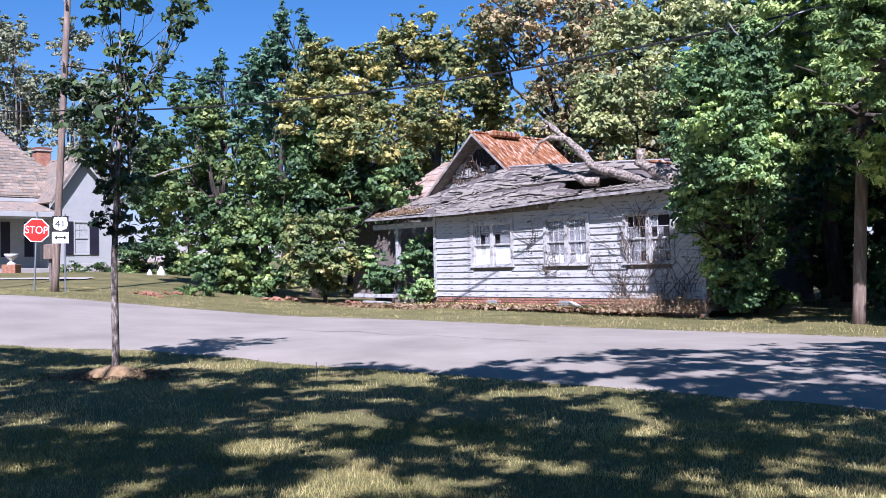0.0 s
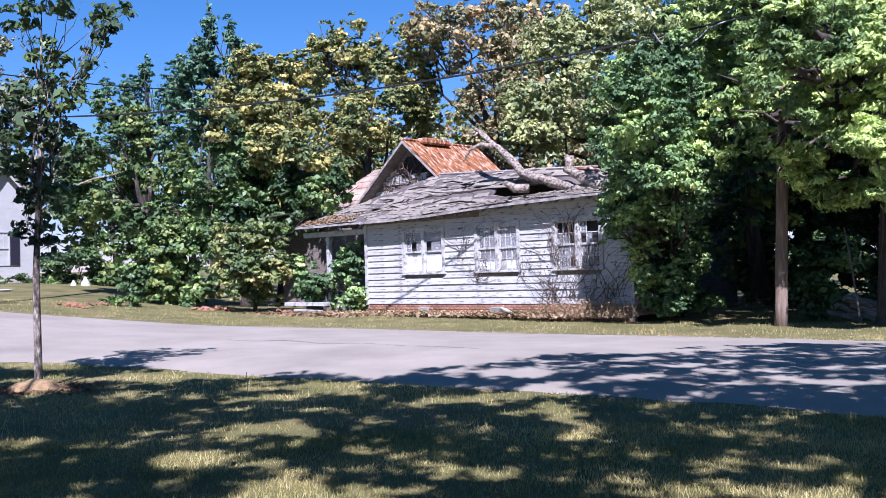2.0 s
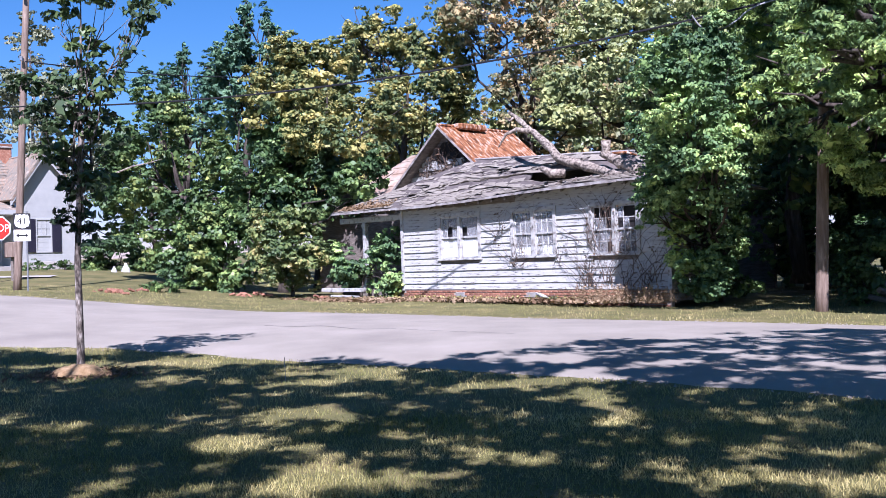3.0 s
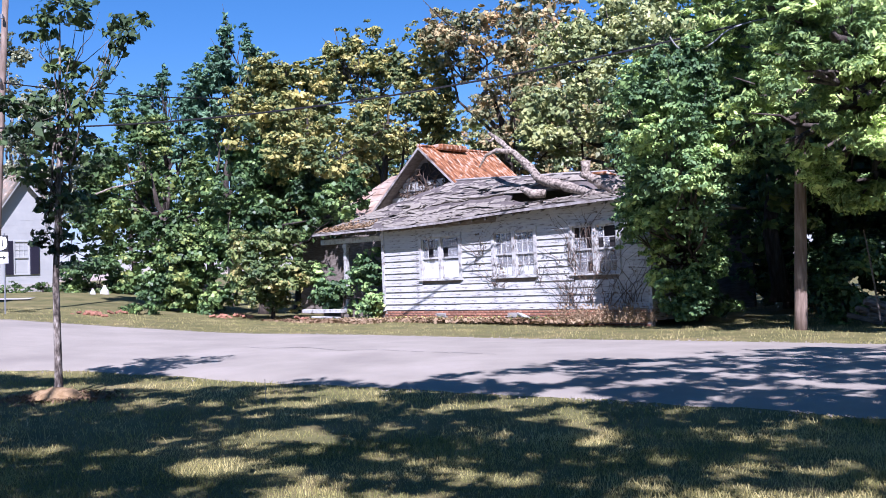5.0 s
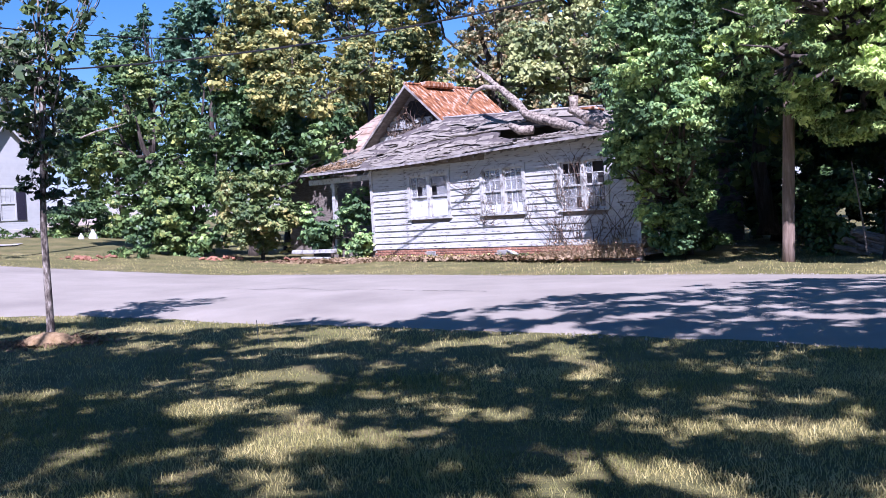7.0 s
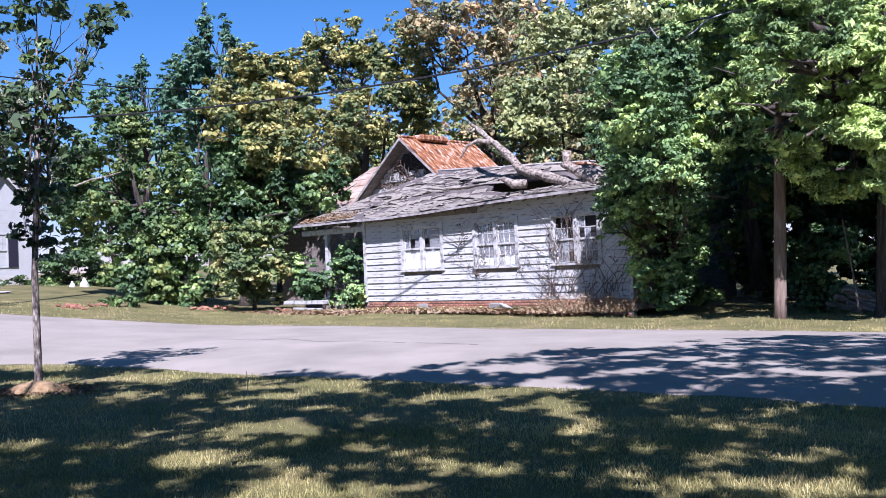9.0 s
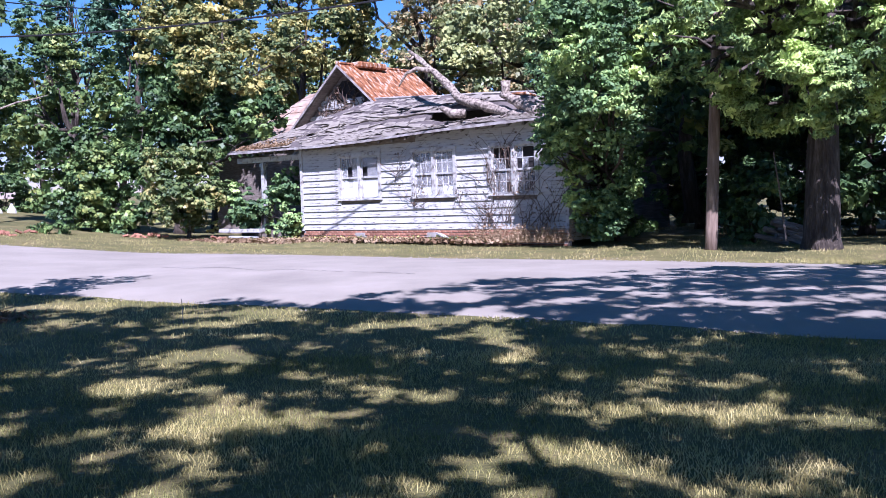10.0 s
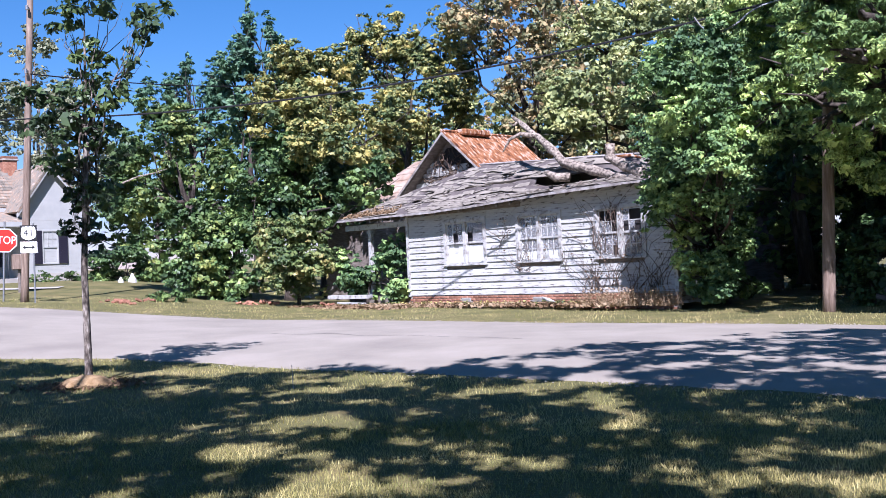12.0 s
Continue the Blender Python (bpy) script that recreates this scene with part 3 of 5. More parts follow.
def build_bricks():
    part("foundation", box(0.0, 0.0, -0.45, WALL_L, 0.14, 0.31), M["mortar"], house)
    base = house.children[-1]
    me = bpy.data.meshes.new("brick")
    bm = box(0, 0, 0, 0.2, 0.05, 0.062, 0.006)
    bm.to_mesh(me)
    bm.free()
    me.materials.append(M["brick"])
    for r in range(-3, 4):
        n = int(WALL_L / 0.213)
        for i in range(n):
            s = i * 0.213 + (0.1065 if r % 2 else 0)
            if s + 0.2 > WALL_L or (r in (1, 2) and any(abs(s + 0.1 - v) < 0.24 for v in (2.6, 5.55))):
                continue
            share("brick", me, base, pose(s, -0.022 + rh.uniform(-0.005, 0.005), 0.005 + r * 0.076, rh.uniform(-1, 1), rh.uniform(-0.6, 0.6), rh.uniform(-0.8, 0.8)))
    for v in (2.6, 5.55):
        g = bmesh.new()
        box(v - 0.2, -0.025, 0.085, v + 0.2, 0.0, 0.235, 0.004, g)
        for k in range(4):
            box(v - 0.17, -0.034, 0.10 + k * 0.033, v + 0.17, -0.02, 0.115 + k * 0.033, bm=g)
        part("foundation_vent", g, M["drive"], house, "grey cast foundation vent")


def build_roof():
    # the deck, open where it has split
    ns, ny = 70, 26
    bm = bmesh.new()
    grid = []
    for j in range(ny + 1):
        y = -0.45 + 2.65 * j / ny
        a, b = front_span(y)
        grid.append([(a + (b - a) * i / ns, y) for i in range(ns + 1)])
    top = [[bm.verts.new((s, y, roof_z(s, y))) for s, y in row] for row in grid]
    low = [[bm.verts.new((s, y, roof_z(s, y) - 0.05)) for s, y in row] for row in grid]

    def torn(s, y):
        return 5.0 < s < 7.7 and 0.72 < y < 1.02

    for j in range(ny):
        for i in range(ns):
            s, y = grid[j][i]
            if torn(s + 0.1, y + 0.05):
                continue
            bm.faces.new((top[j][i], top[j][i + 1], top[j + 1][i + 1], top[j + 1][i]))
            bm.faces.new((low[j][i], low[j + 1][i], low[j + 1][i + 1], low[j][i + 1]))
    for i in range(ns):
        bm.faces.new((low[0][i], low[0][i + 1], top[0][i + 1], top[0][i]))
    roof = part("roof", bm, M["deck"], house, "sagging roof of curled grey shingles")
    # side hips and back slope
    hip = bmesh.new()
    slab([(-3.2, -0.45, 3.05), (1.28, 2.2, 4.60), (-3.2, 2.5, 3.1)], 0.05, hip)
    slab([(9.82, -0.45, 3.28), (7.74, 2.2, 4.25), (10.3, 5.4, 3.1)], 0.05, hip)
    slab([(1.28, 2.2, 4.60), (7.74, 2.2, 4.25), (10.3, 5.4, 3.1), (1.28, 5.4, 3.3)], 0.05, hip)
    part("hip_slope", hip, M["shingle"], roof)
    # shingle strips, each with its own curl
    wide, deep = 0.5, 0.16
    metas = []
    for v in range(10):
        b2 = bmesh.new()
        n = 6
        t0, t1 = [], []
        for i in range(n + 1):
            x = wide * i / n
            curl = 0.012 + 0.008 * rh.random() + (0.03 * rh.random() if rh.random() < 0.12 else 0)
            nib = -0.015 * rh.random() if rh.random() > 0.12 else 0.04
            t0.append((b2.verts.new((x, nib, curl)), b2.verts.new((x, nib, curl - 0.015))))
            t1.append(b2.verts.new((x, deep, 0.006)))
        for i in range(n):
            b2.faces.new((t0[i][0], t0[i + 1][0], t1[i + 1], t1[i]))
            b2.faces.new((t0[i][1], t0[i + 1][1], t0[i + 1][0], t0[i][0]))
        me = bpy.data.meshes.new("shingle")
        b2.to_mesh(me)
        b2.free()
        me.materials.append(M["shingle"])
        metas.append(me)
    pitch = 0.12
    k = 0
    rest_v, rest_f = [], []
    for r in range(22):
        y = -0.47 + r * pitch
        a, b = front_span(y + 0.1)
        s = a - rh.uniform(0.0, 0.5)
        while s < b - 0.35:
            s0 = max(s, a)
            y0 = y + rh.uniform(-0.02, 0.02)
            if not torn(s0 + 0.45, y0 + 0.15) and rh.random() > 0.035 and s0 + wide < b + 0.15:
                z0, z1, z2 = roof_z(s0 + 0.1, y0), roof_z(s0 + wide - 0.1, y0), roof_z(s0 + wide / 2, y0 + deep)
                rx = math.degrees(math.atan2(z2 - (z0 + z1) / 2, deep))
                ry = -math.degrees(math.atan2(z1 - z0, wide - 0.2))
                lift = rh.uniform(4, 12) if rh.random() < 0.03 else rh.uniform(-1, 2)
                place = pose(s0, y0, (z0 + z1) / 2 - 0.002, rx - lift * 0.3, ry, rh.uniform(-0.6, 0.6))
                if k < 290:
                    share("shingle", metas[k % 10], roof, place)
                else:
                    o = len(rest_v)
                    rest_v += [tuple(place @ v.co) for v in metas[k % 10].vertices]
                    rest_f += [tuple(o + i for i in f.vertices) for f in metas[k % 10].polygons]
                k += 1
            s += wide + 0.01
    tagged(part("upper_shingles", (rest_v, rest_f), M["shingle"], roof), kind="stuff")
    # loose torn sheets
    for s, y, w, d, tip in ((0.7, 0.1, 0.7, 0.5, 14), (1.6, 0.6, 0.9, 0.4, 10), (2.4, 0.3, 0.8, 0.35, 12), (5.6, 1.06, 1.1, 0.5, -6), (4.6, 0.8, 1.2, 0.35, 12), (6.9, 1.08, 0.9, 0.45, -6), (0.1, 0.75, 0.6, 0.4, 20), (3.7, 1.2, 1.0, 0.3, 8), (8.2, 0.3, 0.8, 0.4, 9), (-0.9, 0.15, 0.7, 0.4, 16), (0.3, 0.45, 0.5, 0.5, 34), (0.65, 0.6, 0.45, 0.4, -18), (-0.1, 0.3, 0.4, 0.4, 28), (1.1, 0.35, 0.5, 0.4, 24), (2.9, 1.5, 0.9, 0.3, 10)):
        q = slab([(0, 0, 0), (w, 0.03, 0.02), (w * 0.95, d * 0.7, 0.0), (0.05, d * 0.6, 0.03)], 0.015)
        o = part("torn_shingle", q, M["shingle"], roof)
        o.matrix_basis = pose(s, y, roof_z(s, y) + 0.05, 30 - tip, rh.uniform(-5, 5), rh.uniform(-12, 12))
    # long wrinkles where the covering has lifted and split
    for s0, y0, s1, y1 in ((1.2, 1.25, 3.7, 1.0), (2.2, 0.55, 5.4, 0.95), (0.4, 0.4, 1.7, 0.2), (2.9, 0.28, 5.2, 0.08), (5.7, 0.45, 8.1, 0.32), (-0.3, 0.95, 1.0, 0.78), (4.3, 1.55, 6.2, 1.32), (1.9, 1.75, 3.4, 1.62)):
        n = 14
        crest, edge = [], []
        for i in range(n + 1):
            f = i / n
            s = s0 + (s1 - s0) * f
            y = y0 + (y1 - y0) * f + 0.09 * noise.noise(Vector((s * 1.7, y0 * 5, 0.4)))
            up = (0.035 + 0.06 * abs(noise.noise(Vector((s * 2.3, y0 * 3, 7.0))))) * math.sin(math.pi * min(1, 0.08 + f))
            crest.append(Vector((s, y + 0.13, roof_z(s, y + 0.13) + 0.02)))
            edge.append(Vector((s, y, roof_z(s, y) + 0.03 + up)))
        q = bmesh.new()
        rows = [[q.verts.new(v + Vector((0, 0, d))) for v in line] for line, d in ((edge, 0), (crest, 0), (edge, -0.014))]
        for i in range(n):
            q.faces.new((rows[0][i], rows[0][i + 1], rows[1][i + 1], rows[1][i]))
            q.faces.new((rows[2][i], rows[2][i + 1], rows[0][i + 1], rows[0][i]))
            q.faces.new((rows[2][i + 1], rows[2][i], rows[1][i], rows[1][i + 1]))
        part("curled_edge", q, M["shingle"], roof)
    # fascia, in lengths that follow the sag
    cuts = [-3.2, -1.6, 0.2, 1.9, 3.4, 5.0, 6.6, 8.2, 9.0, 9.82]
    for a, b in zip(cuts, cuts[1:]):
        za, zb = eave_z(a) - 0.03, eave_z(b) - 0.03
        q = bmesh.new()
        h = rh.uniform(0.055, 0.085)
        q = prism([(a, za - h), (b - 0.01, zb - h + rh.uniform(-0.02, 0.02)), (b - 0.01, zb), (a, za)], -0.50, -0.465)
        part("fascia_board", q, M["oldtrim"], house)
    for i in range(25):
        s = -3.0 + i * 0.53
        z = eave_z(s) - 0.07
        q = prism([(-0.44, 0), (0.3, 0.34), (0.3, 0.24), (-0.44, -0.10)], -0.025, 0.025)
        o = part("rafter_tail", q, M["rawwood"], house)
        o.matrix_basis = pose(s, 0, z - 0.02, 0, 0, 90) @ pose(0, 0, 0, 0, 0, 0)
    # ridge strip
    part("ridge_cap", tube([(1.25, 2.2, 4.66), (2.6, 2.2, 4.58), (4.2, 2.2, 4.49), (6.0, 2.2, 4.40), (7.78, 2.2, 4.30)], [0.035, 0.05, 0.03, 0.05, 0.035], 6), M["oldtrim"], house)


def build_gable():
    before = set(house.children)
    g = part("gable_wall", prism([(-3.0, 2.9), (1.5, 2.9), (1.5, 3.95), (-0.8, 5.85), (-3.0, 3.95)], 2.56, 2.68), M["rawwood"], house, "weathered front gable with missing boards")
    for r in range(13):
        z = 3.3 + r * 0.17
        if z > 5.5:
            break
        half = max(0.0, 2.25 * (1 - max(0, z - 3.95) / 1.95)) - 0.12
        x0, x1 = -0.8 - half, -0.8 + half
        if z > 4.75:
            segs = [(x0, -1.7), (0.4, x1)]
        elif z > 4.0:
            c = rh.uniform(-1.7, -0.9)
            segs = [(x0, c), (c + rh.uniform(0.15, 0.5), c + rh.uniform(0.9, 1.6)), (0.4 + rh.uniform(0, 0.4), x1)]
        else:
            segs = [(x0, x1)]
        for a, b in segs:
            if b - a < 0.15 or rh.random() < 0.22:
                continue
            part("board", box(a, 2.52, z, b, 2.556, z + 0.165, 0.004), M["paint"], g)
    # flat near-black plate takes the place of the attic's inner darkness
    part("attic_opening", prism([(-1.75, 4.72), (0.3, 4.72), (-0.55, 5.45), (-1.05, 5.45)], 2.545, 2.553), M["dark"], g, "near-black plate standing in for darkness in the broken attic opening")
    # rake boards
    for sgn in (-1, 1):
        q = bmesh.new()
        e = Vector((-0.8 + sgn * 2.55, 0, 3.82))
        p = Vector((-0.8, 0, 5.98))
        out = [(p.x, p.z), (e.x, e.z), (e.x, e.z - 0.085), (p.x, p.z - 0.105)]
        part("rake_board", prism(out, 2.06 + (0.003 if sgn > 0 else 0), 2.11), M["oldtrim"], house)
        # underside
        part("soffit", slab([(p.x, 2.12, p.z - 0.1), (p.x, 2.55, p.z - 0.1), (e.x, 2.55, e.z - 0.1), (e.x, 2.12, e.z - 0.1)], 0.02), M["rawwood"], house)
    roof = part("metal_roof", slab([(-0.8, 2.08, 6.0), (-0.8, 6.1, 6.0), (1.78, 6.1, 3.84), (1.78, 2.08, 3.84)], 0.04), M["rust"], house, "rusted metal gable roof")
    slab_l = slab([(-0.8, 2.08, 6.0), (-0.8, 6.1, 6.0), (-3.38, 6.1, 3.84), (-3.38, 2.08, 3.84)], 0.04)
    part("roof_slope", slab_l, M["palerust"], roof)
    for i in range(7):
        y = 2.12 + i * 0.62
        part("roof_seam", tube([(-0.78, y, 6.02), (1.78, y, 3.86)], [0.022, 0.022], 5), M["rust"], roof)
    for i in range(5):
        f = (i + 0.5) / 5.0
        s, z = -0.8 + 2.58 * f, 6.0 - 2.16 * f
        q = slab([(s, 2.1, z + 0.02), (s, 6.0, z + 0.03), (s + 0.5, 6.0, z - 0.40), (s + 0.5, 2.1, z - 0.40)], 0.01)
        part("roof_sheet", q, M["rust"], roof)
    part("ridge_cap", tube([(-0.8, 2.05, 6.02), (-0.8, 6.1, 6.02)], [0.06, 0.06], 6), M["rust"], roof)
    part("hip_cap", box(-1.0, 2.9, 5.9, -0.45, 4.3, 6.12, 0.05), M["rust"], roof, "crumpled rusty sheet on the ridge")
    # main roof behind, seen beside the gable
    main = part("main_roof", slab([(-8.4, 3.0, 3.4), (-2.2, 3.0, 3.4), (-2.2, 6.6, 5.75), (-7.0, 6.6, 5.75)], 0.06), M["palerust"], house, "pale rust-streaked main roof")
    for i in range(8):
        f0 = i / 8
        q = slab([(-8.4 + 1.4 * f0, 3.0 + 3.6 * f0, 3.43 + 2.35 * f0), (-2.2, 3.0 + 3.6 * f0, 3.43 + 2.35 * f0), (-2.2, 3.5 + 3.6 * f0, 3.44 + 2.35 * (f0 + 0.125)), (-8.3 + 1.4 * f0, 3.5 + 3.6 * f0, 3.44 + 2.35 * (f0 + 0.125))], 0.012)
        part("roof_sheet", q, M["palerust"], main)

    for ob in set(house.children) - before:
        ob.matrix_basis = pose(GABLE_SHIFT, 0, 0)


def build_porch():
    part("porch_floor", box(-3.3, 0.05, 0.0, -0.07, 2.55, 0.34, 0.01), M["rawwood"], house)
    part("back_wall", box(-8.0, 2.7, 0.0, WALL_L, 2.85, 3.2), M["rawwood"], house)
    part("end_wall", box(-0.0, 0.145, 0.0, 0.12, 2.69, 3.0), M["rawwood"], house)
    part("far_end_wall", box(WALL_L - 0.12, 0.145, 0.0, WALL_L, 2.69, 3.25), M["paint"], house)
    part("main_wall", box(-7.8, 8.2, 0.0, 9.0, 8.35, 3.2), M["rawwood"], house)
    part("side_wall", box(-8.0, 2.86, 0.0, -7.85, 8.19, 3.2), M["paint"], house)
    part("porch_beam", box(-3.3, 0.0, 2.66, -0.07, 0.14, 2.84, 0.01), M["trim"], house)
    for s in (-2.0,):
        p = bmesh.new()
        box(s - 0.075, 0.0, 0.34, s + 0.075, 0.15, 2.655, 0.012, p)
        box(s - 0.105, -0.03, 0.34, s + 0.105, 0.18, 0.50, 0.01, p)
        box(s - 0.105, -0.03, 2.5, s + 0.105, 0.18, 2.6, 0.01, p)
        part("porch_post", p, M["trim"], house, "peeling white porch post")


build_front_wall()
for i, (w, bl) in enumerate(zip(WINDOWS, (0.46, 0.22, 0.0))):
    build_window(w[0], w[1], bl, 50 + i, (0.12, 0.92, 0.85)[i])
build_bricks()
build_roof()
build_gable()
build_porch()


# ---- leaf litter on the porch roof ----
rl = np.random.default_rng(31)
lit = np.stack([rl.uniform(-3.2, -0.2, 900), -0.44 + np.abs(rl.normal(size=900)) * 0.22], 1)
lit = np.array([list(HOUSE @ Vector((a, b, roof_z(a, b) + 0.03))) for a, b in lit if a > front_span(b)[0]])
tagged(leaf_mesh("roof_litter", leaves(lit, 0.07, rl, flat=0.3), M["deadleaf"], None), "rusty dry leaves lying along the porch roof edge", "leaf litter", kind="stuff")

# ---- fallen tree on the roof ----
def fallen_tree():
    a = Vector((6.15, 26.30, 3.60))
    t = thing("fallen_tree", "bleached dead tree trunk lying broken across the roof", "fallen tree", pose(*a))
    r = random.Random(9)

    def rel(pts):
        return [Vector(p) - a for p in pts]

    def rough(pts, radii, sides):
        """The limb cut into short lengths with knots and flaked bark."""
        p2, r2 = [], []
        n = len(pts) - 1
        for i in range(n):
            for f in (0.0, 0.25, 0.5, 0.75):
                p2.append(pts[i].lerp(pts[i + 1], f) + Vector((r.gauss(0, 0.012), r.gauss(0, 0.012), r.gauss(0, 0.012))))
                r2.append((radii[i] * (1 - f) + radii[i + 1] * f) * r.uniform(0.88, 1.12))
        return tube(p2 + [pts[-1]], r2 + [radii[-1]], sides, None, 0.16, r)
    part("trunk", rough(rel([(6.17, 26.30, 3.54), (5.82, 27.00, 3.58), (5.50, 27.70, 3.73), (4.99, 28.40, 3.97), (4.45, 29.10, 4.25), (4.19, 29.60, 4.69), (3.85, 30.20, 5.14), (3.58, 30.80, 5.53), (3.24, 31.40, 5.95)]), [0.11, 0.135, 0.145, 0.135, 0.14, 0.12, 0.10, 0.08, 0.05], 14), M["deadwood"], t, smooth=True)
    part("branch", tube(rel([(3.78, 30.30, 5.20), (3.38, 30.60, 5.31), (3.04, 30.70, 5.17), (2.80, 30.60, 4.76)]), [0.09, 0.07, 0.05, 0.02], 8, None, 0.1, r), M["deadwood"], t, smooth=True)
    part("branch", tube(rel([(3.36, 31.20, 5.76), (3.22, 31.20, 5.65), (3.10, 31.30, 5.78)]), [0.05, 0.035, 0.015], 6, None, 0.1, r), M["deadwood"], t, smooth=True)
    part("second_trunk", rough(rel([(6.18, 26.20, 3.56), (5.99, 26.70, 3.78), (5.72, 27.20, 4.01), (5.46, 27.60, 4.24)]), [0.13, 0.155, 0.15, 0.12], 14), M["deadwood"], t, smooth=True)
    part("stump", tube(rel([(5.53, 27.50, 4.11), (5.53, 27.50, 4.36), (5.52, 27.50, 4.58)]), [0.15, 0.13, 0.14], 10, None, 0.1, r), M["deadwood"], t, "sawn upright branch stub", smooth=True)
    part("branch", tube(rel([(4.47, 28.20, 3.73), (4.10, 28.40, 3.75), (3.85, 28.60, 3.93)]), [0.12, 0.13, 0.09], 8, None, 0.15, r), M["deadwood"], t, smooth=True)
    part("branch", tube(rel([(5.70, 27.50, 4.20), (6.03, 27.20, 4.20), (6.26, 27.00, 4.11)]), [0.05, 0.05, 0.03], 6, None, 0.1, r), M["rust"], t, smooth=True)


fallen_tree()


# ---- vines, weeds and rubble at the house ----
def vine(name, label, roots, seed, spread, up, n, leaf_n, leaf=0.07):
    """Bare climbing stems on the front wall, with dry leaves on them."""
    r = random.Random(seed)
    rng = np.random.default_rng(seed)
    t = thing(name, label, "vine", HOUSE)
    bm = bmesh.new()
    spots = []
    for k in range(n):
        s, z = r.choice(roots)
        s += r.uniform(-0.25, 0.25)
        pts = [Vector((s, -0.07, z))]
        d = r.uniform(-spread, spread)
        for i in range(r.randint(5, 11)):
            d = max(-1.6, min(1.6, d + r.uniform(-0.7, 0.7)))
            s += d * 0.12
            z += up * r.uniform(0.08, 0.22)
            if z > 3.15:
                break
            pts.append(Vector((s, -0.07 - r.uniform(0, 0.07), z)))
            spots.append(pts[-1])
        if len(pts) > 2:
            w = r.uniform(0.005, 0.014)
            tube(pts, [w * (1 - 0.7 * i / (len(pts) - 1)) for i in range(len(pts))], 4, bm)
    part("stem", bm, M["vine"], t)
    c = np.array([list(spots[i]) for i in rng.integers(0, len(spots), leaf_n)]) + rng.normal(size=(leaf_n, 3)) * np.array([0.09, 0.04, 0.09])
    c[:, 1] = np.minimum(c[:, 1], -0.06)
    leaf_mesh("foliage", leaves(c, leaf, rng), M["vineleaf"], t)


vine("dead_vine", "dry brown vine climbing over a boarded window pair", [(7.8, 0.4), (8.4, 0.5), (8.9, 0.4), (8.0, 1.4), (8.6, 1.3)], 71, 0.7, 1.0, 34, 170, 0.05)
vine("dead_vine", "dry brown vine climbing over a boarded window pair", [(7.5, 0.4), (7.7, 1.6), (8.3, 2.2), (9.4, 0.3), (9.8, 0.5)], 72, 0.8, 1.0, 36, 160, 0.05)
vine("dead_vine", "thin dead vine hanging below a sash window", [(4.9, 0.7), (5.1, 1.0)], 73, 1.2, 0.5, 8, 40, 0.05)
vine("dead_vine", "thin dead vine between two windows on the siding", [(4.2, 1.7), (4.35, 2.0)], 74, 0.6, 0.8, 6, 30, 0.05)
vine("dead_vine", "thin dead vine creeping up a sash window", [(5.0, 1.3), (5.3, 1.2), (6.6, 1.0)], 75, 0.6, 1.0, 8, 20, 0.05)


def gable_vine():
    rng = np.random.default_rng(79)
    t = thing("dead_vine", "dry vine tangled in the broken gable", "vine", HOUSE)
    bm = bmesh.new()
    spots = []
    for k in range(26):
        x, z = rng.uniform(-2.0, 1.2), rng.uniform(3.9, 4.3)
        pts = []
        for i in range(7):
            x += rng.normal() * 0.14
            z += rng.uniform(0.06, 0.24)
            if z > 5.75 - abs(x + 0.28) * 0.85:
                break
            pts.append(Vector((x, 2.5 - rng.uniform(0, 0.1), z)))
        if len(pts) > 2:
            tube(pts, [0.012] * len(pts), 4, bm)
            spots += pts
    part("stem", bm, M["vine"], t)
    c = np.array([list(spots[i]) for i in rng.integers(0, len(spots), 260)]) + rng.normal(size=(260, 3)) * np.array([0.08, 0.03, 0.08])
    leaf_mesh("foliage", leaves(c, 0.07, rng), M["vineleaf"], t)


gable_vine()


def weeds(name, label, spans, n, h, material, seed, size=0.06):
    rng = np.random.default_rng(seed)
    c, st = [], []
    for s0, s1, y0, y1, k in spans:
        m = int(n * k)
        s, y = rng.uniform(s0, s1, m), rng.uniform(y0, y1, m)
        hh = h * rng.uniform(0.2, 1.2, m)
        tip = rng.normal(size=(m, 2)) * 0.22
        for f in (0.35, 0.7, 1.0):
            c.append(np.stack([s + tip[:, 0] * f, y + tip[:, 1] * f, hh * f], 1))
        st.append(np.stack([s, y, tip[:, 0], tip[:, 1], hh], 1))
    st = np.concatenate(st)
    w = 0.006
    v = np.empty((len(st), 4, 3))
    base = np.stack([st[:, 0], st[:, 1], np.zeros(len(st))], 1)
    tipp = np.stack([st[:, 0] + st[:, 2], st[:, 1] + st[:, 3], st[:, 4]], 1)
    v[:, 0], v[:, 1], v[:, 2], v[:, 3] = base - [w, 0, 0], base + [w, 0, 0], tipp + [w * 0.5, 0, 0], tipp - [w * 0.5, 0, 0]
    t = thing(name, label, "weeds", HOUSE, kind="stuff")
    leaf_mesh("stem", v.reshape(-1, 3), M["deadleaf"], t)
    leaf_mesh("foliage", leaves(np.concatenate(c), size, rng), M[material], t)


weeds("dry_weeds", "tangle of dry brown weeds at the house end", [(7.6, 10.6, -1.0, -0.15, 1.0)], 520, 0.42, "deadleaf", 76, 0.04)
weeds("dry_weeds", "low straggling weeds along the brick foundation", [(0.0, 8.0, -0.7, -0.08, 1.0), (-6.5, 0.0, -1.4, -0.2, 0.9)], 520, 0.13, "leaf_gold", 77, 0.045)
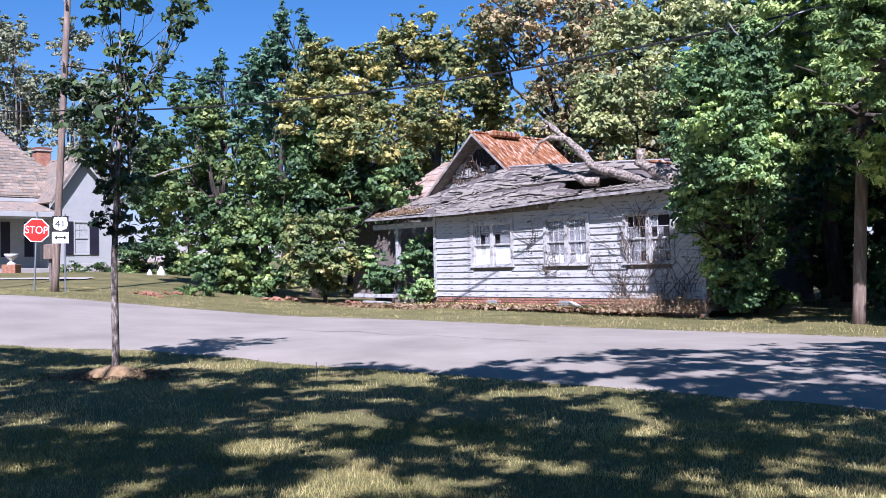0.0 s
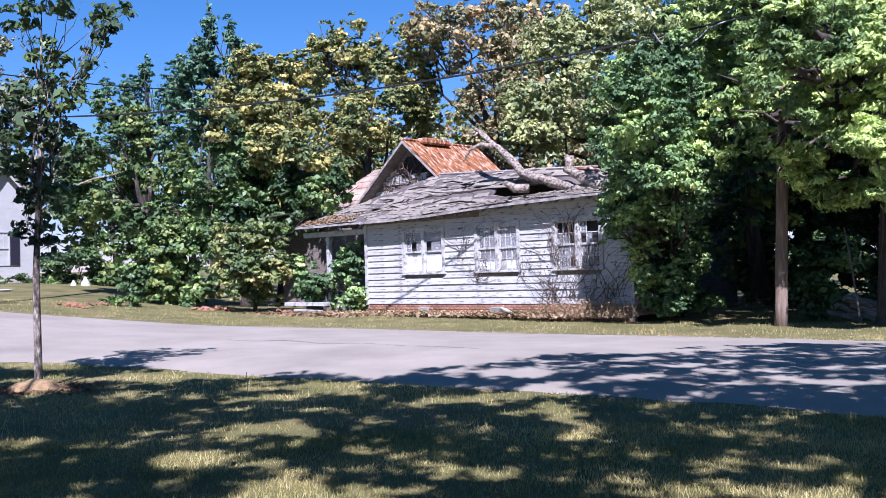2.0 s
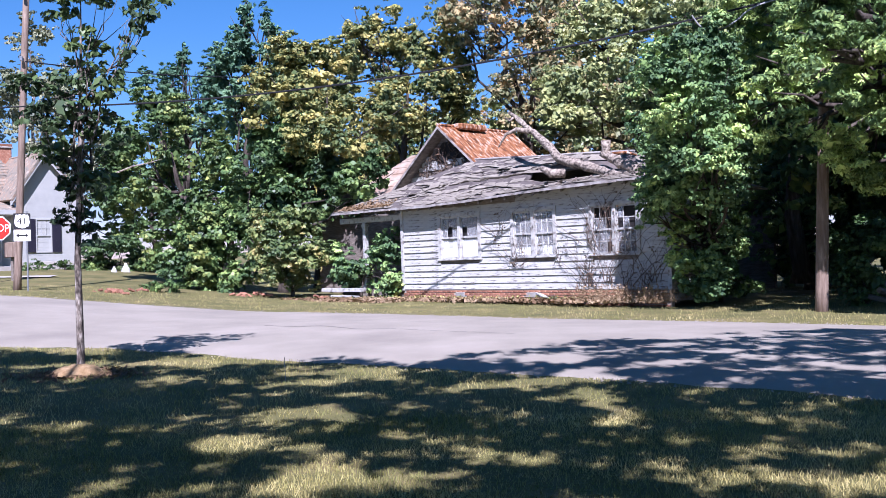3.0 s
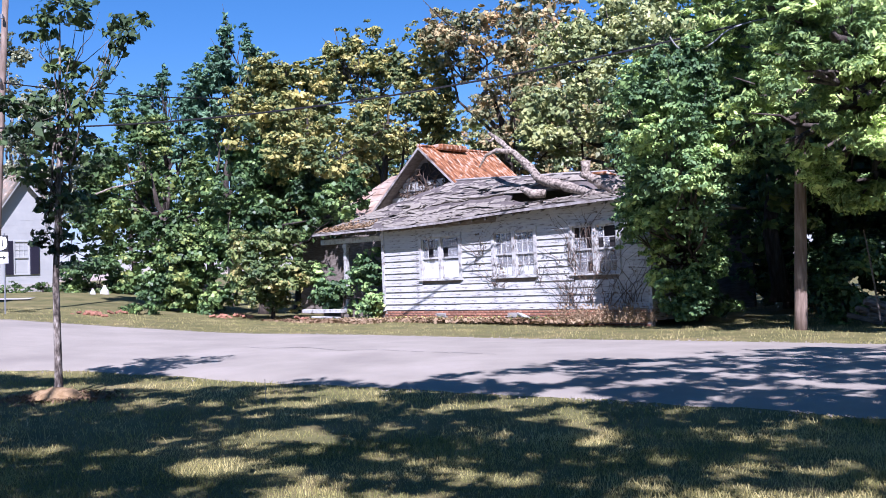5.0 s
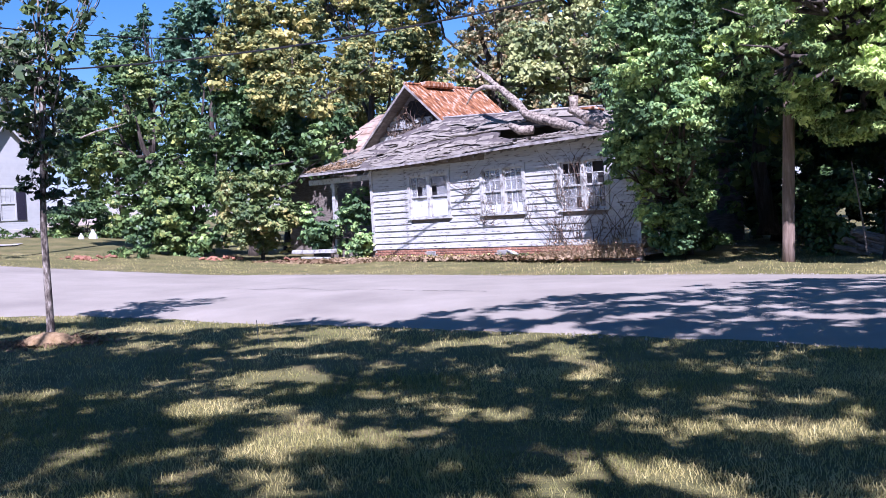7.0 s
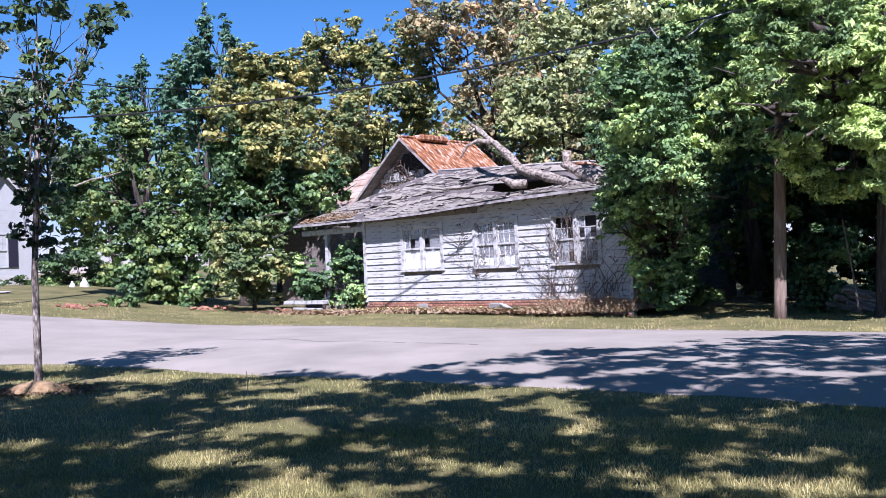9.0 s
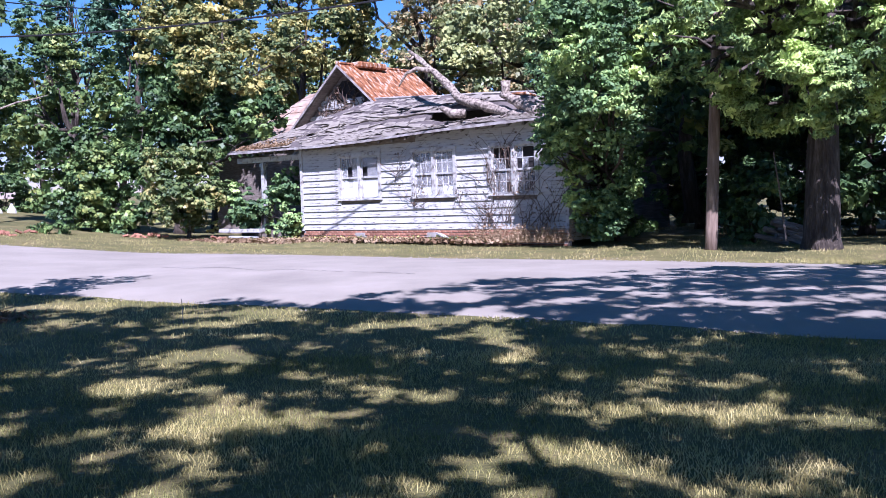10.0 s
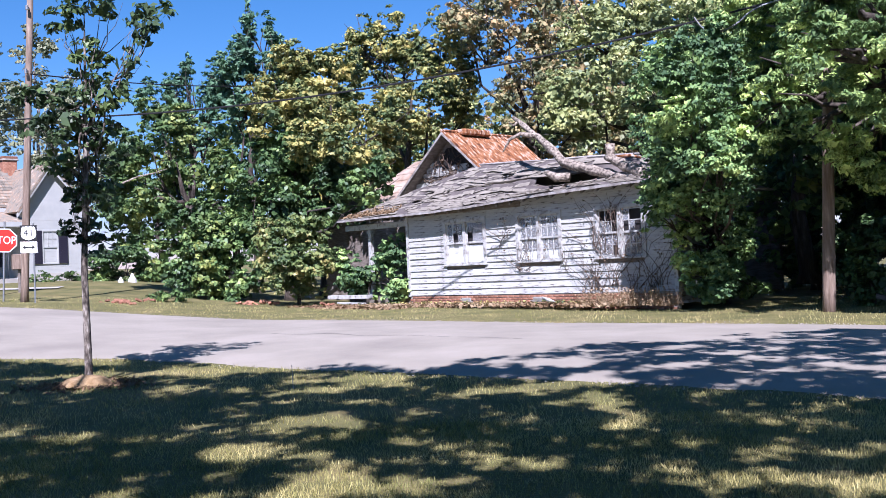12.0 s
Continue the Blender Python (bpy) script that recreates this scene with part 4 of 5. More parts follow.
weeds("fallen_leaves", "dry brown leaf litter in front of the porch", [(-9.0, 1.0, -1.9, -0.3, 1.0), (1.0, 9.0, -0.9, -0.1, 0.3)], 3600, 0.07, "deadleaf", 78, 0.1)


def rubble(name, label, spot, n, seed, ext):
    t = thing(name, label, "rubble", pose(*spot))
    r = random.Random(seed)
    me = bpy.data.meshes.new("brick")
    bm = box(-0.11, -0.055, -0.035, 0.11, 0.055, 0.035, 0.008)
    bm.to_mesh(me)
    bm.free()
    me.materials.append(M["brick"])
    for i in range(n):
        share("brick", me, t, pose(r.gauss(0, ext), r.gauss(0, 0.2), r.uniform(0.0, 0.12), r.uniform(-25, 25), r.uniform(-25, 25), r.uniform(0, 180)))


rubble("brick_rubble", "low heap of tumbled red bricks in the weeds", (-5.91, 35.70, 0.11), 16, 5, 0.4)
rubble("brick_rubble", "broken brick planter edge beside the yard", (-9.76, 33.20, 0.43), 16, 6, 0.45)
rubble("brick_rubble", "scattered old bricks near the porch step", (-2.85, 34.40, 0.00), 8, 7, 0.5)


def loose_board(label, a, b, w, t):
    a, b = Vector(a), Vector(b)
    d = b - a
    o = part("loose_board", box(0, -w / 2, -t / 2, d.length, w / 2, t / 2, 0.005), M["trim"])
    o.matrix_basis = Matrix.Translation(a) @ d.to_track_quat("X", "Z").to_matrix().to_4x4()
    tagged(o, label, "board")


loose_board("weathered pale plank lying along the porch edge", (-3.06, 35.00, 0.31), (-1.64, 33.80, 0.32), 0.3, 0.12)
loose_board("short pale board leaning against the foundation", (3.68, 28.90, 0.31), (3.97, 27.90, 0.09), 0.14, 0.05)
loose_board("weathered plank on the ground beside the bricks", (-2.75, 34.60, 0.11), (-1.83, 33.80, 0.09), 0.2, 0.06)

# ---- trees round the house ----
magnolia = tree("magnolia", "broad dark evergreen with glossy leaves beside the yard", "tree", (-8.65, 41.00, 0.34), [(-8.36, 38.6, 1.51, 1.21, 1.32), (-9.80, 39.5, 2.09, 0.79, 0.90), (-10.35, 40.0, 5.30, 1.94, 2.06), (-11.39, 40.0, 4.28, 1.14, 1.37), (-8.78, 39.0, 2.52, 1.56, 2.12), (-10.24, 41.0, 7.03, 1.41, 1.41), (-7.75, 39.5, 4.10, 1.58, 2.48)], "leaf_mid", 0.22, 0.16, 92, 21)
mo = magnolia.matrix_basis.translation
part("branch", tube([Vector(v) - mo for v in ((-10.98, 37.60, 4.81), (-10.35, 37.50, 5.03), (-9.81, 37.50, 5.13), (-9.30, 37.60, 5.29))], [0.035, 0.03, 0.025, 0.012], 6), M["deadwood"], magnolia, "bare pale dead branch")
tree("cedar_tree", "tall dark conifer with a pointed ragged top", "tree", (-10.64, 47.50, 0.63), [(-9.45, 47.0, 9.28, 1.13, 1.34), (-11.19, 47.0, 9.71, 0.59, 1.07), (-10.47, 47.0, 9.16, 1.07, 1.34), (-10.46, 47.0, 10.51, 0.54, 0.81), (-10.42, 47.0, 11.31, 0.21, 0.67), (-11.87, 47.0, 8.91, 1.07, 1.61), (-9.39, 47.0, 9.96, 0.38, 1.07), (-9.19, 47.0, 8.34, 1.34, 1.88)], "leaf_fir", 0.2, 0.13, 130, 22, lobes=7, clump=0.2, each=22, long=2.2)
tree("cedar_tree", "very tall dark conifer rising above the yard", "tree", (-7.42, 46.50, 0.23), [(-8.19, 46.0, 9.77, 1.31, 1.58), (-6.21, 46.0, 9.75, 1.18, 1.31), (-7.26, 46.0, 10.02, 1.58, 1.58), (-7.38, 46.0, 11.61, 1.05, 1.18), (-7.37, 46.0, 12.66, 0.58, 0.92), (-7.41, 46.0, 13.59, 0.24, 0.79), (-6.20, 46.0, 11.20, 0.74, 1.05), (-8.44, 46.0, 10.83, 0.58, 1.05), (-6.45, 46.0, 12.39, 0.32, 0.79)], "leaf_fir", 0.22, 0.13, 130, 23, lobes=7, clump=0.2, each=22, long=2.2)
tree("dogwood_tree", "autumn tree with gold and rusty leaves over dark lower boughs", "tree", (-4.08, 43.50, 0.02), [(-5.31, 42.0, 9.04, 1.80, 1.80), (-3.47, 43.0, 9.19, 1.72, 1.72), (-2.21, 42.0, 7.08, 1.80, 1.80), (-0.90, 43.0, 7.44, 1.23, 1.47), (-4.26, 41.0, 7.20, 2.11, 1.41), (-3.04, 44.0, 10.12, 1.26, 1.01), (-3.52, 38.0, 6.14, 1.52, 0.98), (-1.77, 37.5, 5.31, 1.03, 0.90), (-5.39, 39.0, 7.28, 1.34, 0.89), (-1.55, 35.6, 4.85, 0.75, 0.75)], "leaf_gold", 0.2, 0.16, 78, 24, high=0.8)
tree("camellia_tree", "dense dark green shrub tree shading the porch side", "tree", (-5.10, 39.80, 0.06), [(-5.86, 39.0, 4.49, 1.67, 2.45), (-3.63, 39.0, 4.47, 1.67, 2.01), (-2.05, 38.5, 4.20, 1.10, 1.32), (-1.49, 34.9, 4.25, 0.72, 1.00), (-2.22, 34.9, 3.76, 0.60, 0.80), (-6.60, 38.0, 2.04, 1.30, 1.74), (-4.79, 39.5, 5.88, 1.58, 1.35)], "leaf_dark", 0.2, 0.16, 95, 25)
tree("shrub", "olive-green rounded shrub with browning leaves by the porch", "shrub", (-4.28, 35.80, 0.02), [(-4.34, 35.5, 1.58, 1.46, 1.26), (-4.99, 35.8, 2.20, 0.92, 1.02), (-3.51, 35.2, 1.17, 0.91, 0.91), (-3.94, 35.6, 2.80, 0.71, 0.61)], "leaf_shrub", 0.06, 0.13, 120, 26, clump=0.2, each=22)
tree("shrub", "bright green leafy shrub growing against the porch", "shrub", (-1.76, 34.60, 0.00), [(-1.97, 34.6, 0.77, 0.87, 0.63), (-0.77, 33.8, 1.74, 0.42, 0.97), (-0.76, 33.4, 0.69, 0.57, 0.53), (-2.47, 34.8, 1.37, 0.40, 0.52), (-1.15, 33.9, 1.25, 0.52, 0.6), (-1.35, 34.0, 0.7, 0.7, 0.5), (-0.55, 33.3, 0.55, 0.55, 0.5)], "leaf_bright", 0.05, 0.13, 190, 27, clump=0.16, each=20)
tree("hickory_tree", "tall thin-leaved tree turning yellow behind the roof", "tree", (-0.44, 54.00, 0.00), [(-1.25, 54.0, 12.34, 2.01, 2.31), (2.10, 53.0, 11.19, 2.12, 2.42), (0.25, 52.0, 9.24, 2.23, 1.78), (-2.16, 54.0, 13.90, 1.23, 1.08), (3.29, 53.0, 9.66, 1.06, 1.21), (-2.48, 54.0, 13.44, 1.30, 1.48), (-0.47, 54.0, 13.73, 1.70, 1.54), (2.12, 53.0, 12.87, 1.67, 1.82)], "leaf_gold", 0.25, 0.17, 62, 28, gap=0.46)
tree("oak_tree", "large brownish oak thinning for autumn behind the house", "tree", (7.0, 52.0, 0.0), [(4.30, 50.0, 13.21, 2.43, 1.71), (6.14, 49.0, 10.15, 2.24, 2.24), (2.93, 51.0, 14.33, 1.46, 1.17), (7.16, 50.0, 12.89, 2.00, 1.71), (5.00, 49.0, 7.91, 1.12, 0.84)], "leaf_brown", 0.32, 0.17, 48, 29, gap=0.46)
tree("oak_tree", "large green oak behind the house roof", "tree", (11.0, 44.0, 0.0), [(8.76, 45.0, 11.74, 2.31, 1.93), (7.84, 43.0, 8.09, 2.33, 1.97), (10.07, 42.0, 8.87, 2.16, 2.16), (10.09, 44.0, 12.51, 2.26, 1.51), (6.68, 42.0, 6.74, 1.44, 1.08), (11.74, 41.0, 10.80, 2.11, 1.87)], "leaf_olive", 0.35, 0.16, 55, 30)
# masses at y 22 to 23 are added forward to shade the wall end
tree("ivy_tree", "vine-smothered tree with bright leaves against the house end", "tree", (8.5, 27.2, 0.0), [(6.64, 22.6, 4.53, 0.93, 0.93), (5.98, 22.6, 3.95, 0.67, 0.80), (6.14, 23.6, 3.05, 0.62, 0.65), (6.14, 22.2, 4.80, 0.84, 0.71), (7.16, 22.9, 3.19, 0.72, 0.85)] + [(5.76, 22.5, 5.62, 0.64, 0.71), (6.22, 22.3, 5.84, 0.64, 0.70), (6.73, 21.9, 3.50, 0.70, 0.70), (8.11, 25.8, 0.88, 0.62, 0.77), (8.71, 26.0, 1.91, 0.51, 0.89), (6.42, 24.3, 3.09, 0.76, 0.90), (6.00, 24.6, 2.41, 0.39, 0.56), (7.36, 25.4, 2.93, 1.16, 1.31), (7.09, 26.5, 4.51, 1.14, 1.21), (8.14, 26.0, 4.15, 0.89, 1.19), (7.57, 25.2, 1.77, 0.94, 0.94), (6.49, 25.4, 3.38, 0.65, 0.87), (7.09, 27.0, 5.65, 0.93, 0.93), (6.71, 27.0, 6.43, 0.77, 0.93), (8.17, 27.5, 6.66, 0.86, 0.94), (8.63, 25.6, 3.81, 0.47, 1.17), (8.46, 26.0, 5.33, 0.67, 0.89), (6.9, 22.8, 5.6, 0.9, 0.9), (7.6, 22.8, 4.9, 0.9, 0.9), (7.2, 23.0, 6.4, 0.8, 0.7), (7.3, 24.9, 0.8, 0.7, 0.8), (7.0, 25.1, 1.7, 0.6, 0.7), (7.9, 25.2, 0.7, 0.8, 0.7)], "leaf_bright", 0.12, 0.115, 120, 31, clump=0.17, each=26, high=0.45, bark="bark", fine=0.55)
# front, high and far-right boughs, largely unseen, are added to shade trunk and wood
tree("red_cedar", "large red cedar with flat yellow-green sprays and thick trunk", "tree", (11.75, 21.60, 0.00), [(8.17, 22.0, 5.38, 0.94, 0.75), (8.87, 21.6, 4.31, 0.99, 0.74), (7.78, 22.0, 4.38, 0.63, 0.57), (9.81, 22.0, 5.74, 1.01, 0.88), (10.10, 21.6, 3.93, 1.11, 0.86), (11.57, 22.0, 5.09, 1.38, 1.38), (9.27, 22.5, 6.62, 1.03, 0.77), (12.81, 22.0, 3.94, 1.26, 1.13), (9.80, 21.8, 3.30, 0.50, 0.40), (10.68, 21.8, 3.07, 0.75, 0.50), (13.77, 22.5, 5.80, 1.16, 1.54)] + [(10.41, 18.9, 3.67, 0.81, 0.65), (10.67, 19.2, 2.94, 0.60, 0.42), (9.87, 19.0, 3.75, 0.60, 0.54), (8.16, 18.9, 5.32, 0.65, 0.76), (8.17, 19.0, 6.38, 0.65, 0.65), (9.55, 19.3, 5.50, 0.83, 0.66), (10.33, 19.2, 5.42, 0.77, 0.66), (10.35, 19.9, 4.53, 1.14, 0.57), (9.46, 20.2, 4.82, 0.81, 0.58), (11.54, 20.0, 4.42, 0.91, 0.57), (8.85, 22.0, 8.78, 1.51, 1.38), (11.62, 22.0, 8.75, 1.89, 1.51), (10.10, 21.5, 6.87, 1.60, 0.98), (14.14, 22.0, 8.47, 1.63, 1.51), (12.31, 21.5, 6.36, 1.47, 1.11), (9.16, 25.0, 7.19, 1.43, 1.29), (11.17, 25.0, 7.60, 1.57, 1.29), (13.17, 25.0, 7.58, 1.57, 1.43), (15.32, 25.0, 7.55, 1.71, 1.43), (9.44, 26.5, 10.11, 1.67, 1.36), (11.88, 26.5, 10.54, 1.82, 1.36), (14.31, 26.5, 10.52, 1.82, 1.36), (17.04, 26.5, 10.49, 1.82, 1.36)] + [(11.7, 18.6, 4.3, 1.0, 0.6), (12.2, 18.6, 5.2, 1.0, 0.7), (11.4, 18.9, 5.8, 1.0, 0.6), (13.2, 18.8, 5.0, 1.2, 0.9), (14.8, 18.8, 5.2, 1.3, 1.0), (16.6, 18.8, 5.2, 1.3, 1.0), (13.6, 19.0, 7.0, 1.3, 1.0), (15.6, 19.0, 7.2, 1.4, 1.1), (12.3, 19.2, 6.5, 1.1, 0.8)], "leaf_cedar", 0.36, 0.075, 150, 32, clump=0.24, each=70, long=2.4, split=0.5, gap=0.42)
for i, (x, y, r, h, kind) in enumerate(((13.5, 33, 2.6, 9, "leaf_dark"), (17, 31, 2.6, 9, "leaf_dark"), (20, 29, 2.6, 8, "leaf_dark"), (11.5, 37, 2.8, 10, "leaf_dark"), (23, 30, 3, 10, "leaf_dark"), (17.5, 38, 3.2, 12, "leaf_mid"), (14, 43, 3.2, 13, "leaf_dark"), (15.8, 26.5, 1.5, 6, "leaf_dark"), (18.6, 25.5, 1.8, 7, "leaf_dark"), (21.8, 25.0, 2.0, 7, "leaf_dark"), (19.5, 22.5, 1.5, 6, "leaf_dark"), (14.8, 35, 2.8, 10, "leaf_dark"), (18.8, 34, 2.8, 10, "leaf_dark"))):
    tree("wood_tree", "dark woodland tree in deep shade", "tree", (x, y, 0), [(x, y, h * 0.75, r, h * 0.25), (x + 0.8, y - 0.9, h * 0.45, r, h * 0.25), (x - 1, y - 0.5, h * 0.22, r * 0.9, h * 0.2)], kind, 0.2, 0.22, 26, 60 + i, group="dark wood")
for i, (x, y, h, kind) in enumerate(((-19, 74, 12, "leaf_mid"), (-12, 66, 12, "leaf_mid"), (-6, 68, 11, "leaf_dark"), (0, 70, 13, "leaf_dark"), (6, 66, 12, "leaf_brown"), (13, 62, 17, "leaf_olive"), (20, 60, 18, "leaf_dark"), (26, 56, 18, "leaf_dark"), (30, 50, 17, "leaf_dark"), (9, 57, 19, "leaf_brown"), (16, 52, 19, "leaf_olive"), (21, 47, 18, "leaf_olive"), (12, 30, 13, "leaf_mid"), (-3, 60, 13, "leaf_gold"), (3.5, 61, 13, "leaf_olive"))):
    tree("background_tree", "distant autumn tree behind the yards", "tree", (x, y, 0.5), [(x, y, h * 0.72, 3.2, h * 0.26), (x + 2, y + 1, h * 0.45, 3.0, h * 0.25), (x - 2, y - 1, h * 0.4, 3.0, h * 0.25)], kind, 0.25, 0.28, 15, 80 + i, group="background trees", clump=0.5)

for i, (x, y, h) in enumerate(((-28.5, 66, 19), (-31, 70, 21), (-25.5, 68, 19.5), (-21.0, 60, 13.5), (-34, 74, 22))):
    tree("thin_tree", "thin half-bare tree with grey limbs behind the white house", "tree", (x, y, 0.9), [(x, y, h * 0.85, 1.6, h * 0.12), (x + 1.6, y, h * 0.62, 1.6, h * 0.14), (x - 1.6, y, h * 0.66, 1.5, h * 0.14), (x + 0.4, y, h * 0.45, 1.5, h * 0.12)], "leaf_grey", 0.2, 0.2, 26, 120 + i, group="half-bare trees", bark="palebark", clump=0.3)
tree("low_shrub", "dark low ground cover by the broken brick edging", "shrub", (-9.12, 35.50, 0.38), [(-9.35, 35.2, 0.53, 0.50, 0.20), (-8.59, 35.4, 0.52, 0.51, 0.24)], "leaf_dark", 0.03, 0.12, 170, 149, lobes=6, clump=0.14, each=18)
hedge = [(-15.02, 47.0, 1.88, 1.25, 1.0), (-13.67, 47.0, 1.95, 1.45, 1.1), (-12.54, 47.5, 1.88, 1.1, 1.05)]
for i, b in enumerate(hedge):
    tree("hedge_shrub", "clipped dark green hedge shrub beside the white house", "shrub", (b[0], b[1], 0.95), [b, (b[0] + 0.2, b[1], b[2] - b[4] * 0.6, b[3], b[4] * 0.6)], "leaf_dark", 0.05, 0.14, 190, 140 + i, group="hedge shrubs", lobes=7, clump=0.2, each=22)
for i, b in enumerate([(-18.78, 51.0, 1.21, 0.58, 0.32), (-17.61, 51.0, 1.26, 0.70, 0.41), (-19.59, 51.0, 1.13, 0.41, 0.26)]):
    tree("low_shrub", "low garden shrub under the house window", "shrub", (b[0], b[1], 0.98), [b], "leaf_mid", 0.03, 0.12, 180, 150 + i, group="garden shrubs", lobes=6, clump=0.16, each=20)

tree("shrub", "dark tangled shrub in the shade of the house end", "shrub", (8.57, 27.00, 0.00), [(8.20, 26.8, 0.86, 0.77, 0.77), (9.10, 27.0, 0.61, 0.69, 0.62), (8.58, 27.0, 1.77, 0.77, 0.77)], "leaf_dark", 0.05, 0.14, 120, 161)
# partly hanging leaves, partly added filling for the shaded void under the crown
tree("shrub", "dark evergreen leaves filling the shaded void beneath the magnolia", "shrub", (-7.90, 38.60, 0.30), [(-8.9, 39.0, 1.3, 1.0, 1.0), (-7.9, 38.6, 1.2, 1.0, 1.0), (-6.9, 38.0, 1.1, 0.9, 0.9), (-8.3, 38.8, 2.3, 1.0, 0.9)], "leaf_dark", 0.06, 0.15, 120, 165)
for i, (x, y, r) in enumerate(((12.6, 27.0, 1.1), (14.4, 26.4, 1.2), (16.2, 25.4, 1.2), (13.4, 29.5, 1.4), (17.6, 23.6, 1.1))):
    tree("undergrowth_shrub", "dark leafy undergrowth in the shade of the wood", "shrub", (x, y, 0), [(x, y, r * 0.8, r, r * 0.85), (x + 0.5, y + 0.3, r * 1.5, r * 0.8, r * 0.7)], "leaf_dark", 0.05, 0.17, 60, 180 + i, group="undergrowth")
tree("shrub", "dark undergrowth shrub below the cedar", "shrub", (11.19, 24.00, 0.00), [(11.13, 24.2, 0.61, 0.62, 0.55), (10.58, 23.9, 0.36, 0.41, 0.38), (11.70, 24.5, 1.30, 0.56, 0.56)], "leaf_dark", 0.05, 0.14, 60, 162)

# crown added above the view to keep sun off the wood behind
tree("oak_tree", "tall unseen oak added above the cedar to shade the dark wood", "tree", (14.35, 27.0, 0.0), [(9, 23.5, 10.2, 2.4, 1.5), (13, 23.5, 10.6, 2.8, 1.7), (17, 23.5, 10.6, 2.8, 1.7), (21, 23.2, 10.3, 2.8, 1.7), (11, 26.4, 11.2, 2.8, 1.7), (15, 26.6, 11.4, 2.8, 1.8), (19, 26.2, 11.2, 2.8, 1.8), (23, 26, 11, 2.8, 1.8)], "leaf_dark", 0.3, 0.26, 60, 163, fine=0.9, lobes=7)

# ---- young street tree ----
tree("young_tree", "young slender oak in a mulched ring on the verge", "tree", (-4.61, 13.90, 0.01), [(-4.27, 13.9, 5.23, 0.48, 0.19), (-3.63, 14.0, 5.19, 0.27, 0.16), (-3.69, 13.8, 4.87, 0.22, 0.16), (-4.75, 14.1, 5.08, 0.26, 0.18), (-3.93, 13.9, 4.48, 0.18, 0.18), (-4.43, 14.0, 4.62, 0.27, 0.24), (-4.60, 14.2, 4.18, 0.44, 0.33), (-5.12, 13.9, 3.98, 0.32, 0.29), (-4.20, 13.7, 3.97, 0.27, 0.29), (-4.68, 13.8, 3.66, 0.46, 0.29), (-5.24, 14.0, 3.63, 0.21, 0.19), (-4.36, 14.1, 3.38, 0.33, 0.29), (-4.80, 13.9, 3.18, 0.35, 0.29), (-4.61, 14.1, 2.86, 0.32, 0.27), (-4.37, 13.8, 2.66, 0.22, 0.22), (-4.73, 14.0, 2.54, 0.24, 0.24), (-4.53, 13.9, 2.22, 0.24, 0.24), (-4.77, 13.9, 2.10, 0.16, 0.21), (-4.41, 13.9, 1.90, 0.21, 0.13)], "leaf_oak", 0.048, 0.09, 150, 41, clump=0.15, each=18, bark="palebark", gap=0.36, lobes=5, fill=0.1, long=1.8, split=0.45, high=1.0)

# ---- unseen trees behind the camera, added for their shade on the lawn ----


